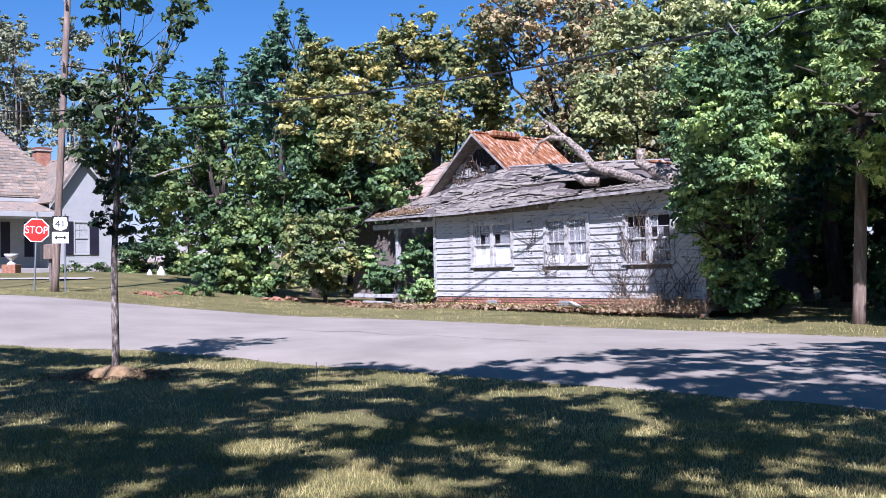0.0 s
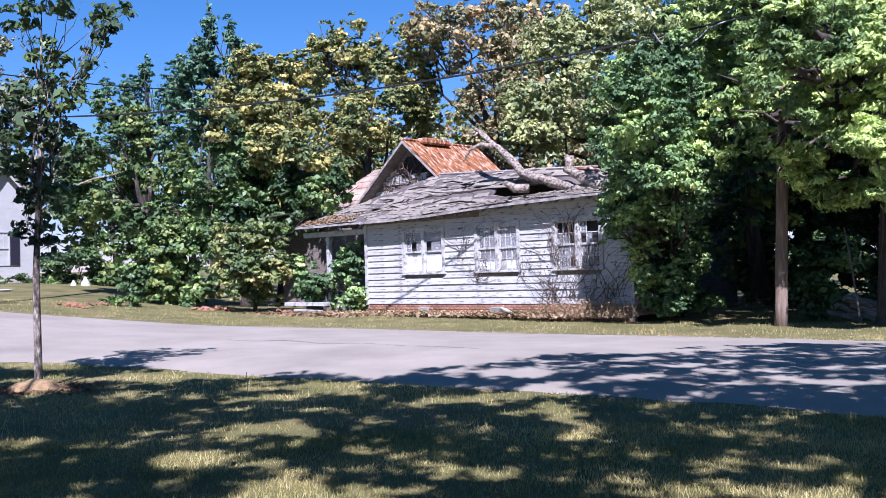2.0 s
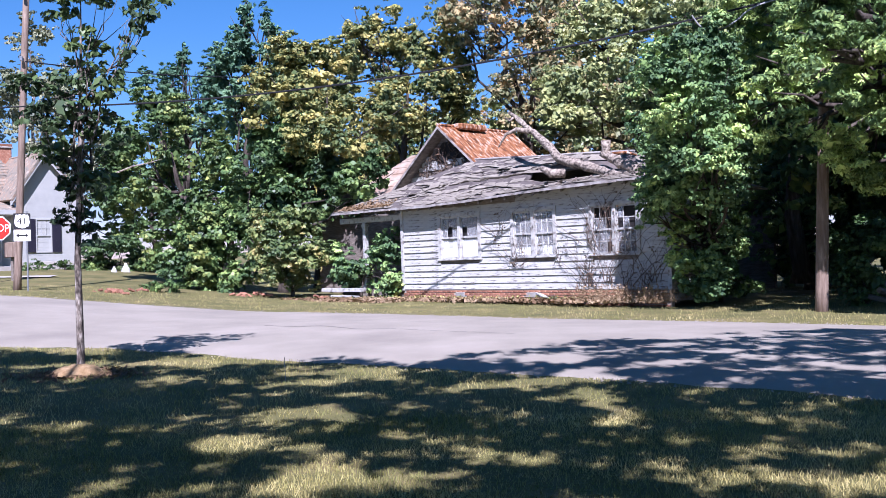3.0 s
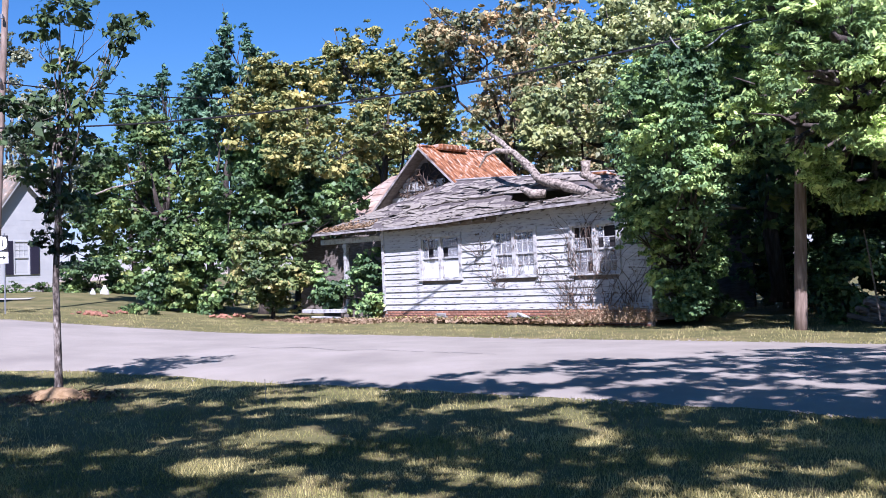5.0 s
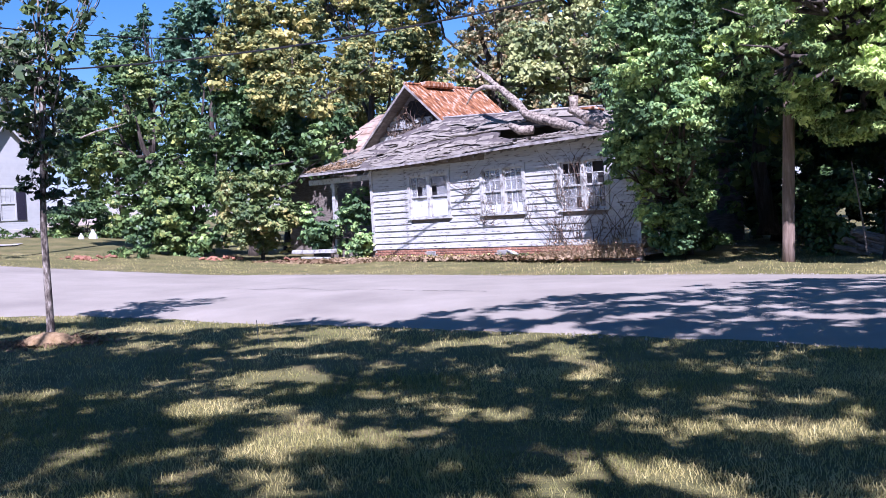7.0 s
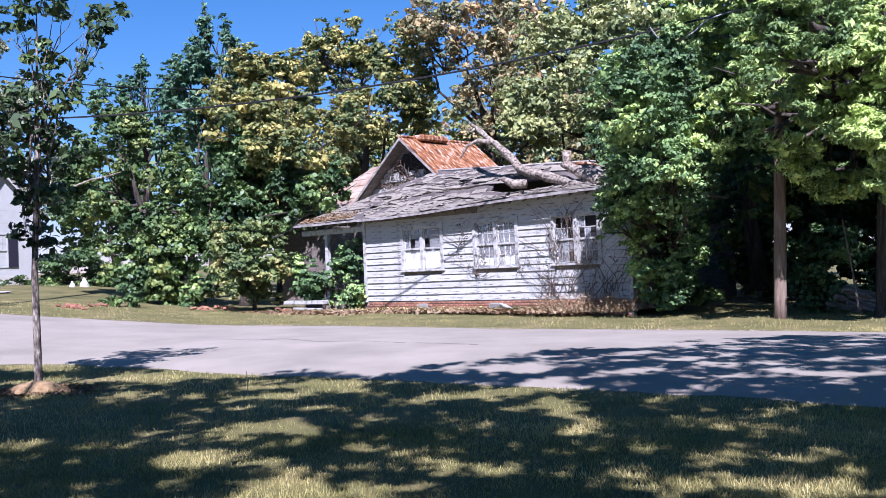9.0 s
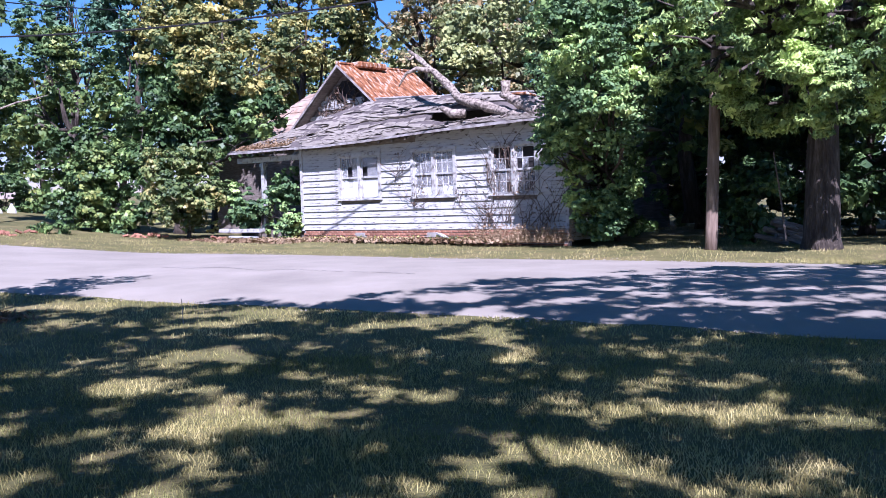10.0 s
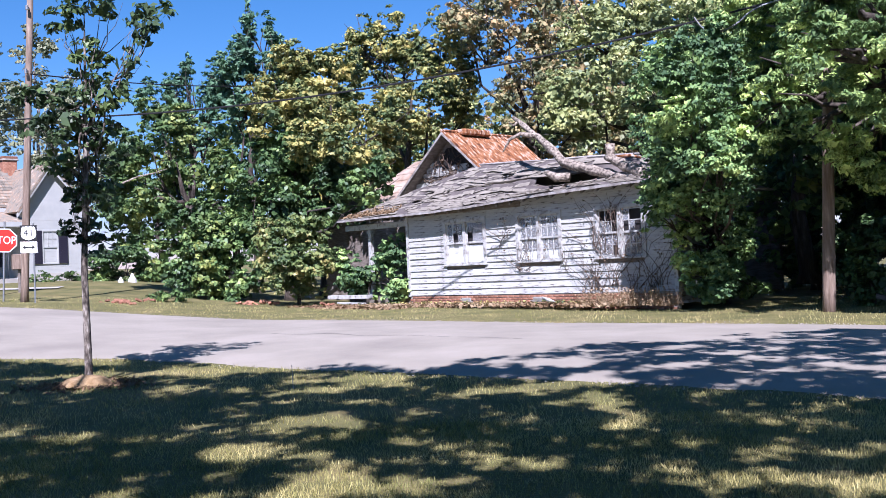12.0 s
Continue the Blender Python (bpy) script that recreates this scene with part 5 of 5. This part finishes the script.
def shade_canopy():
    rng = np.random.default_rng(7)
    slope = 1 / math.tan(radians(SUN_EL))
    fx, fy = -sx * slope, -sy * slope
    # sunlit patches on the lawn, place and half-widths: the unseen crowns stay open there
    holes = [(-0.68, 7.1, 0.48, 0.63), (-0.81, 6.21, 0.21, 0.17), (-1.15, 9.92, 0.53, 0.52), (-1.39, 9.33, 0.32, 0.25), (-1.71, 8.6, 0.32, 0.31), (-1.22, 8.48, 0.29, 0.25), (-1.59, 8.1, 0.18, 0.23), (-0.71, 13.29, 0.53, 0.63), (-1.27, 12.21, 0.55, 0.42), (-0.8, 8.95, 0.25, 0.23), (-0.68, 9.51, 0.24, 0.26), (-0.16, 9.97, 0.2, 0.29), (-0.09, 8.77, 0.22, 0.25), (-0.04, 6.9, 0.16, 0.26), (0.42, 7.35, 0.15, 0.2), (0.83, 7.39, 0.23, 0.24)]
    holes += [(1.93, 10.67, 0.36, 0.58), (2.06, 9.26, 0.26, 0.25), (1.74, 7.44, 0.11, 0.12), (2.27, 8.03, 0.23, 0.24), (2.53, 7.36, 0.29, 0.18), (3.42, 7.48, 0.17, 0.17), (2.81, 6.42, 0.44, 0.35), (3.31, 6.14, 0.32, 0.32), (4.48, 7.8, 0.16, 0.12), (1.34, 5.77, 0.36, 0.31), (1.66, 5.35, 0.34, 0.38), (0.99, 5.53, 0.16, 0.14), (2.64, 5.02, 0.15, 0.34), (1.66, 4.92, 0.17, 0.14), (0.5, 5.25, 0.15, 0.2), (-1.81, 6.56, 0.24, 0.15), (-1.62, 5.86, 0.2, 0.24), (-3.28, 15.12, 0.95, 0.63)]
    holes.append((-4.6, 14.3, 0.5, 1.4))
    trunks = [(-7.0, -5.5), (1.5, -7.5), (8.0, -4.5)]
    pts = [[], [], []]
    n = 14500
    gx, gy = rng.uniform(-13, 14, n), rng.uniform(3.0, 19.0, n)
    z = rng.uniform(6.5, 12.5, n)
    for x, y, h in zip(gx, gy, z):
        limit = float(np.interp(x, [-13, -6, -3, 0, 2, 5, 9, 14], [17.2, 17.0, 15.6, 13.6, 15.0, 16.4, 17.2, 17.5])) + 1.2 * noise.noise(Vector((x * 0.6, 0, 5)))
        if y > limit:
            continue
        # drop leaves whose shadow would fall on a sunlit patch
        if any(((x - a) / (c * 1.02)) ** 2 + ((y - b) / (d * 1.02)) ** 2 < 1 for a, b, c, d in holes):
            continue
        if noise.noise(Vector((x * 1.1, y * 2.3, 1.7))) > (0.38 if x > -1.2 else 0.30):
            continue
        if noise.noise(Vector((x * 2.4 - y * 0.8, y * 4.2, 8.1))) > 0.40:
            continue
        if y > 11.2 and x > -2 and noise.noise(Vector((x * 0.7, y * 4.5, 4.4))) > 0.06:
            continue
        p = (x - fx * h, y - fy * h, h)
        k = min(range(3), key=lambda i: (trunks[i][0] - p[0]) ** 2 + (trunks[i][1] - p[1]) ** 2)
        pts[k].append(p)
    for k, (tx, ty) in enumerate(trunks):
        t = thing("shade_tree", "broad mature unseen oak, crown shaped to dapple the lawn", "tree", pose(tx, ty, 0), "shade trees")
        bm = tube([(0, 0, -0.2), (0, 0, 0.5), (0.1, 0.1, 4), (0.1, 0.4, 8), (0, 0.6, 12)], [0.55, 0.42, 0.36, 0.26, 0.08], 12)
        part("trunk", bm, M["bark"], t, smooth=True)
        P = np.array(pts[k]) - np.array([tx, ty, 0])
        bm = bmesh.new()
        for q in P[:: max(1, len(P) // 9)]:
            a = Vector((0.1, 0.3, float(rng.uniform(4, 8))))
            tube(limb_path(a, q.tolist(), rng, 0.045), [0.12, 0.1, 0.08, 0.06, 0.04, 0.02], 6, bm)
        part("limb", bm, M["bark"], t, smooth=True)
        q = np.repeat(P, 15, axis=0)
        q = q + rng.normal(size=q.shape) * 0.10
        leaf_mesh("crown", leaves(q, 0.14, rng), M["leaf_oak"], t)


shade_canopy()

# unseen row added behind the camera to hold back sky light
for i, x in enumerate((-24, -15, -6, 4, 13, 22)):
    y = -17 - 2 * (i % 2)
    tree("park_tree", "unseen broadleaf tree added behind the lawn to cut sky light", "tree", (x, y, 0), [(x, y, 9, 4.2, 3.6), (x + 2, y + 1, 5.5, 3.6, 2.6), (x - 2, y - 1, 5, 3.6, 2.6)], "leaf_dark", 0.35, 0.4, 10, 170 + i, group="trees behind the lawn", clump=0.6, fine=1.0)

# ---- utility poles, wires and signs ----


def utility_pole(label, base, top, r):
    t = thing("utility_pole", label, "utility pole", pose(*base), "utility poles")
    v = Vector(top) - Vector(base)
    part("pole", tube([v * f for f in (-0.02, 0.05, 0.3, 0.6, 1.0)], [r * 1.06, r, r * 0.92, r * 0.84, r * 0.74], 14), M["pole"], t, smooth=True)
    return t, v


pl, vl = utility_pole("weathered brown wooden utility pole behind the stop sign", (-12.73, 32.40, 0.63), (-12.11, 32.40, 12.63), 0.125)
pr, vr = utility_pole("wooden utility pole standing among cedar boughs", (9.44, 22.50, 0.00), (9.88, 22.80, 9.95), 0.145)
for t, v, f, x in ((pl, vl, 0.62, 0.0), (pl, vl, 0.79, 0.0), (pr, vr, 0.955, 0.0), (pr, vr, 0.75, 0.0)):
    q = v * f
    bm = box(q.x - 0.03, q.y - 0.24, q.z - 0.05, q.x + 0.03, q.y - 0.1, q.z + 0.05, 0.01)
    tube([q + Vector((0, -0.26, -0.07)), q + Vector((0, -0.26, 0.07))], [0.05, 0.05], 8, bm)
    part("insulator", bm, M["steel"], t, "grey clamp insulator")


def wire(name, label, a, b, sag, r, material="cable", n=40):
    a, b = Vector(a), Vector(b)
    pts = [a.lerp(b, i / n) - Vector((0, 0, sag * 4 * (i / n) * (1 - i / n))) for i in range(n + 1)]
    tagged(part(name, tube(pts, [r] * (n + 1), 5), M[material]), label, "cable")


wire("power_line", "dark sagging service cable between two poles", (-12.33, 32.10, 6.52), (9.68, 22.60, 7.49), 0.70, 0.027)
wire("power_line", "dark service cable running on along the side street", (-12.33, 32.10, 6.52), (-19.18, 31.00, 7.25), 0.3, 0.024)
wire("power_line", "thin cable crossing to the backyards", (-12.19, 32.10, 7.96), (-2.68, 58.00, 12.35), 0.5, 0.022)
wire("power_line", "upper cable above the cedar tree", (9.69, 22.60, 7.49), (14.22, 20.50, 7.52), 0.3, 0.018)
lp = [(6.69, 22.90, 6.97), (6.88, 22.90, 6.68), (7.21, 22.90, 6.57), (7.64, 22.80, 6.73), (8.03, 22.80, 7.09), (8.52, 22.70, 7.24), (9.07, 22.60, 7.32), (9.66, 22.60, 7.41)]
for _ in range(3):
    lp = [lp[0]] + [q for a, b in zip(lp, lp[1:]) for q in (Vector(a).lerp(Vector(b), 0.25), Vector(a).lerp(Vector(b), 0.75))] + [lp[-1]]
tagged(part("drip_loop", tube(lp, [0.02] * len(lp), 6), M["palecable"]), "pale slack cable loop beside the pole", "cable")


def text_mesh(s, size, parent, m, material, name="letter"):
    cu = bpy.data.curves.new(name, "FONT")
    cu.body, cu.size, cu.align_x, cu.align_y, cu.extrude = s, size, "CENTER", "CENTER", 0.002
    tmp = bpy.data.objects.new("tmp", cu)
    scene.collection.objects.link(tmp)
    dg = bpy.context.evaluated_depsgraph_get()
    me = bpy.data.meshes.new_from_object(tmp.evaluated_get(dg))
    bpy.data.objects.remove(tmp)
    me.materials.clear()
    me.materials.append(material)
    ob = new(name, me)
    ob.parent = parent
    ob.matrix_basis = m
    return ob


def octagon(r):
    return [(r * math.cos(radians(22.5 + 45 * k)), r * math.sin(radians(22.5 + 45 * k))) for k in range(8)]


def stop_sign():
    base = (-13.70, 33.10, 0.65)
    t = thing("stop_sign", "red octagonal stop sign on a thin steel post", "stop sign", pose(*base, 0, 0, 22))
    top = Vector((0.12, 0, 2.65))
    part("post", tube([(0, 0.03, -0.2), top + Vector((0, 0.03, 0))], [0.03, 0.03], 8), M["steel"], t)
    h = 2.02 + 0.0
    c = Matrix.Translation((0.09, 0, h)) @ pose(0, 0, 0, 0, 2.5, 0)
    p = part("border", prism(octagon(0.425), -0.006, 0.0), M["white"], t, "white reflective border")
    p.matrix_basis = c
    p = part("face", prism(octagon(0.385), -0.012, -0.0065), M["red"], t, "red reflective face")
    p.matrix_basis = c
    text_mesh("STOP", 0.36, t, c @ pose(0, -0.0135, 0, 90, 0, 0) @ Matrix.Diagonal((0.82, 1, 1, 1)), M["white"])


def route_sign():
    base = (-12.15, 31.80, 0.60)
    t = thing("route_sign", "black and white route marker with arrow plate on a post", "road sign", pose(*base, 0, 0, 22))
    part("post", tube([(0, 0.03, -0.2), (0, 0.03, 2.55)], [0.028, 0.028], 8), M["steel"], t)
    x, z = -0.14, 2.23
    part("plate", box(x - 0.25, -0.006, z - 0.25, x + 0.25, 0.0, z + 0.25, 0.0), M["black"], t)
    half = [(0.0, 0.20), (0.06, 0.225), (0.12, 0.2), (0.17, 0.215), (0.2, 0.16), (0.215, 0.05), (0.225, -0.05), (0.19, -0.15), (0.1, -0.2), (0.0, -0.23)]
    out = [(x + a, z + b) for a, b in half] + [(x - a, z + b) for a, b in half[-2:0:-1]]
    part("shield", prism(out[::-1], -0.011, -0.0065), M["white"], t, "white route shield")
    text_mesh("41", 0.3, t, pose(x, -0.0125, z - 0.01, 90, 0, 0) @ Matrix.Diagonal((1.05, 1, 1, 1)), M["black"])
    z = 1.78
    part("arrow_plate", box(x - 0.25, -0.006, z - 0.18, x + 0.25, 0.0, z + 0.18), M["white"], t, "white plate with a two-way arrow")
    a = bmesh.new()
    prism([(x - 0.1, z - 0.02), (x + 0.1, z - 0.02), (x + 0.1, z + 0.02), (x - 0.1, z + 0.02)], -0.010, -0.0065, a)
    prism([(x + 0.1, z - 0.07), (x + 0.18, z), (x + 0.1, z + 0.07)], -0.010, -0.0065, a)
    prism([(x - 0.1, z + 0.07), (x - 0.18, z), (x - 0.1, z - 0.07)], -0.010, -0.0065, a)
    part("arrow", a, M["black"], t)


stop_sign()
route_sign()


def street_lamp():
    base = (-16.2, 33.0, 0.65)
    t = thing("street_lamp", "pale cobra-head street lamp on a tall mast", "street lamp", pose(*base))
    part("mast", tube([(0, 0, -0.2), (0, 0, 8.3)], [0.1, 0.07], 10), M["steel"], t)
    part("arm", tube([(0, 0, 8.2), (0.4, 0, 8.45), (0.9, 0, 8.45)], [0.035, 0.03, 0.03], 8), M["steel"], t)
    h = bmesh.new()
    bmesh.ops.create_uvsphere(h, u_segments=14, v_segments=8, radius=1.0, matrix=Matrix.Translation((1.2, 0, 8.43)) @ Matrix.Diagonal((0.34, 0.13, 0.09, 1)))
    part("lamp_head", h, M["stone"], t, smooth=True)


street_lamp()

# ---- neighbouring house ----
NB = pose(-20.9, 53.2, 1.0, 0, 0, 43)
nb = thing("neighbour_house", "well-kept white single-storey house with dark shutters", "house", NB)


def shuttered_window(x0, x1, z0, z1, y, parent):
    # near-black sheet in place of the unlit room behind
    w = part("window", box(x0, y + 0.03, z0, x1, y + 0.05, z1), M["dark"], parent)
    f = bmesh.new()
    e = 0.07
    for a in ((x0 - e, z0 - e, x0, z1 + e), (x1, z0 - e, x1 + e, z1 + e), (x0, z1, x1, z1 + e), (x0, z0 - e, x1, z0), (x0, (z0 + z1) / 2 - 0.03, x1, (z0 + z1) / 2 + 0.03)):
        box(a[0], y - 0.05, a[1], a[2], y + 0.02, a[3], bm=f)
    for k in (1, 2):
        x = x0 + (x1 - x0) * k / 3
        box(x - 0.012, y - 0.02, (z0 + z1) / 2 + 0.03, x + 0.012, y + 0.01, z1, bm=f)
    zc = (z0 + 3 * z1) / 4
    box(x0, y - 0.015, zc - 0.012, x1, y + 0.008, zc + 0.012, bm=f)
    part("window_frame", f, M["housewhite"], w)
    p = part("pane", box(x0, y + 0.02, z0, x1, y + 0.024, z1), M["glass"], w)
    p.visible_shadow = False
    for a, b in ((x0 - e - 0.5, x0 - e - 0.01), (x1 + e + 0.01, x1 + e + 0.5)):
        s = box(a, y - 0.07, z0 - 0.05, b, y - 0.03, z1 + 0.05, 0.005)
        for k in range(16):
            z = z0 + (z1 - z0) * (k + 0.5) / 16
            box(a + 0.06, y - 0.08, z - 0.02, b - 0.06, y - 0.068, z + 0.02, bm=s)
        part("shutter", s, M["shutter"], w, "black louvred shutter")


def neighbour():
    W = 3.5
    ap = (1.45, 6.35)
    part("gable_wall", prism([(0, 0), (W, 0), (W, 4.15), ap, (0, 4.15)], 0.0, 0.15), M["housewhite"], nb)
    bm = bmesh.new()
    for k in range(26):
        z = 0.55 + k * 0.14
        box(0.0, -0.004, z, W, 0.0, z + 0.006, bm=bm)
    part("siding_lap", bm, M["housewhite"], nb)
    part("base_course", box(-0.02, -0.04, -0.3, W + 0.02, 0.0, 0.5, 0.01), M["drive"], nb)
    shuttered_window(1.1, 1.85, 1.05, 2.75, 0.0, nb)
    part("side_wall", box(W - 0.15, 0.15, -0.3, W, 9, 4.1), M["housewhite"], nb)
    part("side_wall", box(0.0, 0.15, -0.3, 0.15, 2.0, 4.1), M["housewhite"], nb)
    for sgn, name in ((-1, "left"), (1, "right")):
        e = (1.75 + sgn * 2.15, 4.15 - 0.35)
        r = part("wing_roof", slab([(ap[0], -0.4, 6.47), (ap[0], 9, 6.47), (e[0], 9, e[1]), (e[0], -0.4, e[1])], 0.12), M["nroof"], nb)
        part("rake_board", prism([(ap[0], 6.34), (ap[0], 6.12), (e[0], e[1] - 0.36), (e[0], e[1] - 0.12)], -0.38 + 0.003 * sgn, -0.34), M["housewhite"], nb)
    # main block with its porch
    part("porch_wall", box(-9.0, 2.0, -0.3, -0.005, 2.15, 4.0), M["housewhite"], nb)
    shuttered_window(-1.55, -0.95, 0.95, 2.75, 2.0, nb)
    part("porch_floor", box(-9.0, -0.3, -0.3, -0.05, 1.99, 0.28, 0.01), M["drive"], nb)
    part("porch_roof", slab([(-9.2, -0.7, 3.25), (-0.03, -0.7, 3.25), (-0.03, 2.0, 4.0), (-9.2, 2.0, 4.0)], 0.1), M["nroof"], nb)
    part("porch_fascia", box(-9.2, -0.78, 2.98, -0.03, -0.71, 3.24, 0.01), M["housewhite"], nb)
    part("porch_ceiling", box(-9.1, -0.6, 2.95, -0.06, 1.98, 2.98), M["housewhite"], nb)
    for x in (-8.6, -5.2, -4.4):
        part("porch_post", tube([(x, -0.45, 0.28), (x, -0.45, 2.95)], [0.1, 0.085], 12), M["housewhite"], nb)
    main = part("main_roof", slab([(-9.6, 1.6, 4.15), (2.2, 1.6, 4.15), (-0.9, 5.6, 8.1), (-4.6, 5.6, 8.1)], 0.1), M["nroof"], nb, "mottled brown and grey shingle roof")
    slab_r = slab([(2.2, 1.6, 4.15), (2.2, 9.6, 4.15), (-0.9, 5.6, 8.1)], 0.1)
    part("roof_slope", slab_r, M["nroof"], main)
    part("roof_slope", slab([(-9.6, 1.6, 4.15), (-9.6, 9.6, 4.15), (-4.6, 5.6, 8.1)], 0.1), M["nroof"], main)
    part("eave_board", box(-9.6, 1.52, 3.88, 0.3, 1.6, 4.08, 0.01), M["housewhite"], nb)
    r2 = random.Random(3)
    for k in range(22):
        f = (k + 0.3) / 22
        z, y = 4.18 + 3.95 * f, 1.6 + 4.0 * f
        a, b = -9.6 + 5.0 * f, 2.2 - 3.1 * f
        x = a
        while x < b - 0.4:
            w = min(r2.uniform(0.5, 1.3), b - x)
            q = slab([(x, y - 0.02, z + 0.01), (x + w - 0.02, y - 0.02, z + 0.01), (x + w - 0.02, y + 0.2, z + 0.20), (x, y + 0.2, z + 0.20)], 0.02)
            part("shingle", q, M["nroof"], main)
            x += w
    ch = part("chimney", box(0.75, 4.3, 4.5, 1.55, 5.1, 7.0, 0.02), M["brick"], nb, "red brick chimney")
    part("chimney_cap", box(0.68, 4.23, 7.0, 1.62, 5.17, 7.1, 0.02), M["mortar"], ch)
    part("chimney_cap", box(0.72, 4.27, 7.1, 1.58, 5.13, 7.25, 0.02), M["brick"], ch)


neighbour()


def urn():
    prof = [(0.16, 0), (0.16, 0.05), (0.07, 0.1), (0.06, 0.16), (0.2, 0.28), (0.27, 0.4), (0.25, 0.42), (0.2, 0.40)]
    bm = bmesh.new()
    n = 16
    rings = [[bm.verts.new((r * math.cos(2 * math.pi * k / n), r * math.sin(2 * math.pi * k / n), z)) for k in range(n)] for r, z in prof]
    for a, b in zip(rings, rings[1:]):
        for k in range(n):
            bm.faces.new((a[k], a[(k + 1) % n], b[(k + 1) % n], b[k]))
    return bm


for q in ((-22.05, 50.50, 1.17),):
    t = thing("garden_urn", "white stone urn on a brick pier by the porch steps", "urn", pose(q[0], q[1], 0.95))
    part("pier", box(-0.35, -0.35, -0.2, 0.35, 0.35, 0.55, 0.02), M["brick"], t, "brick pier")
    u = part("bowl", urn(), M["stone"], t, smooth=True)
    u.matrix_basis = pose(0, 0, 0.55)
    u.scale = (1.3, 1.3, 1.3)


def white_ornament(q, w, h):
    t = thing("garden_ornament", "white painted lawn ornament beside the hedge", "ornament", pose(*q), "lawn ornaments")
    bm = tube([(0, 0, -0.1), (0, 0, h * 0.35), (0, 0, h * 0.65), (0, 0, h)], [w * 0.5, w * 0.4, w * 0.22, w * 0.1], 10)
    part("body", bm, M["stone"], t)


white_ornament((-12.44, 49.00, 0.89), 0.75, 0.85)
white_ornament((-13.01, 45.60, 0.96), 0.45, 0.4)
white_ornament((-13.30, 44.80, 0.97), 0.3, 0.25)


def letter_box():
    q = (-15.52, 39.10, 0.81)
    t = thing("yard_box", "brown wooden box on a short post near the pole", "box", pose(*q))
    part("post", box(-0.05, -0.05, -0.2, 0.05, 0.05, 0.9, 0.01), M["rawwood"], t)
    part("box", box(-0.25, -0.2, 0.9, 0.25, 0.2, 1.5, 0.02), M["pole"], t)


letter_box()

# paved strip in front of the neighbour
bm = bmesh.new()
prev = None
for i in range(41):
    x = -40 + i * 0.82
    y = 40.6 - 0.06 * x - 0.6
    cur = [bm.verts.new((x, y + d, float(ground_z(x, y + d)) + 0.035)) for d in (-0.45, 0.45)]
    if prev and x < -14.5:
        bm.faces.new((prev[0], cur[0], cur[1], prev[1]))
    prev = cur
tagged(part("pavement", bm, M["drive"]), "pale concrete walk before the white house", "pavement", kind="structure")

# ---- small things on the verge ----
mb = bmesh.new()
bmesh.ops.create_uvsphere(mb, u_segments=28, v_segments=14, radius=1.0, matrix=Matrix.Diagonal((0.36, 0.34, 0.15, 1)))
for v in mb.verts:
    v.co += Vector((0, 0, 0.05)) * noise.noise(v.co * 9) + v.co * 0.2 * noise.noise(v.co * 5 + Vector((3, 3, 3)))
mound = tagged(part("mulch_mound", mb, M["straw"], smooth=True), "raised ring of dry straw mulch round a young trunk", "mulch")
mound.location = (-4.56, 13.70, 0.00)
rg = np.random.default_rng(3)
pts = rg.normal(size=(900, 3)) * np.array([0.42, 0.32, 0.0]) + np.array((-4.56, 13.70, 0.00)) + [0, 0, 0.03]
tagged(leaf_mesh("mulch_litter", leaves(pts, 0.035, rg, long=3.0), M["deadleaf"], None), "loose straw scattered round the mulch mound", "straw", kind="stuff")
tagged(part("marker_rod", tube([(-1.60, 12.45, -0.02), (-1.61, 12.45, 0.31)], [0.006, 0.004], 6), M["palecable"]), "thin metal survey rod stuck in the lawn", "rod")


def log_pile():
    a = Vector((11.97, 23.60, 0.00))
    t = thing("log_pile", "short heap of split grey logs beside the big cedar", "log pile", pose(*a))
    r = random.Random(8)
    for i in range(9):
        x, z = -0.45 + 0.11 * i + r.uniform(-0.05, 0.05), 0.1 + 0.16 * (i % 3) * (1 if i < 7 else 0.4)
        part("log", tube([(x - 0.35, r.uniform(-0.3, 0.2), z + 0.15), (x + 0.35, r.uniform(-0.3, 0.2), z - 0.05)], [0.07, 0.08], 9, None, 0.2, r), M["rawwood"], t)


log_pile()
sap = [(11.06, 22.60, 2.29), (11.21, 22.60, 1.44), (11.39, 22.60, 0.15)]
tagged(part("bare_sapling", tube(sap, [0.015, 0.022, 0.028], 6), M["rawwood"]), "thin bare leaning sapling stem", "sapling")
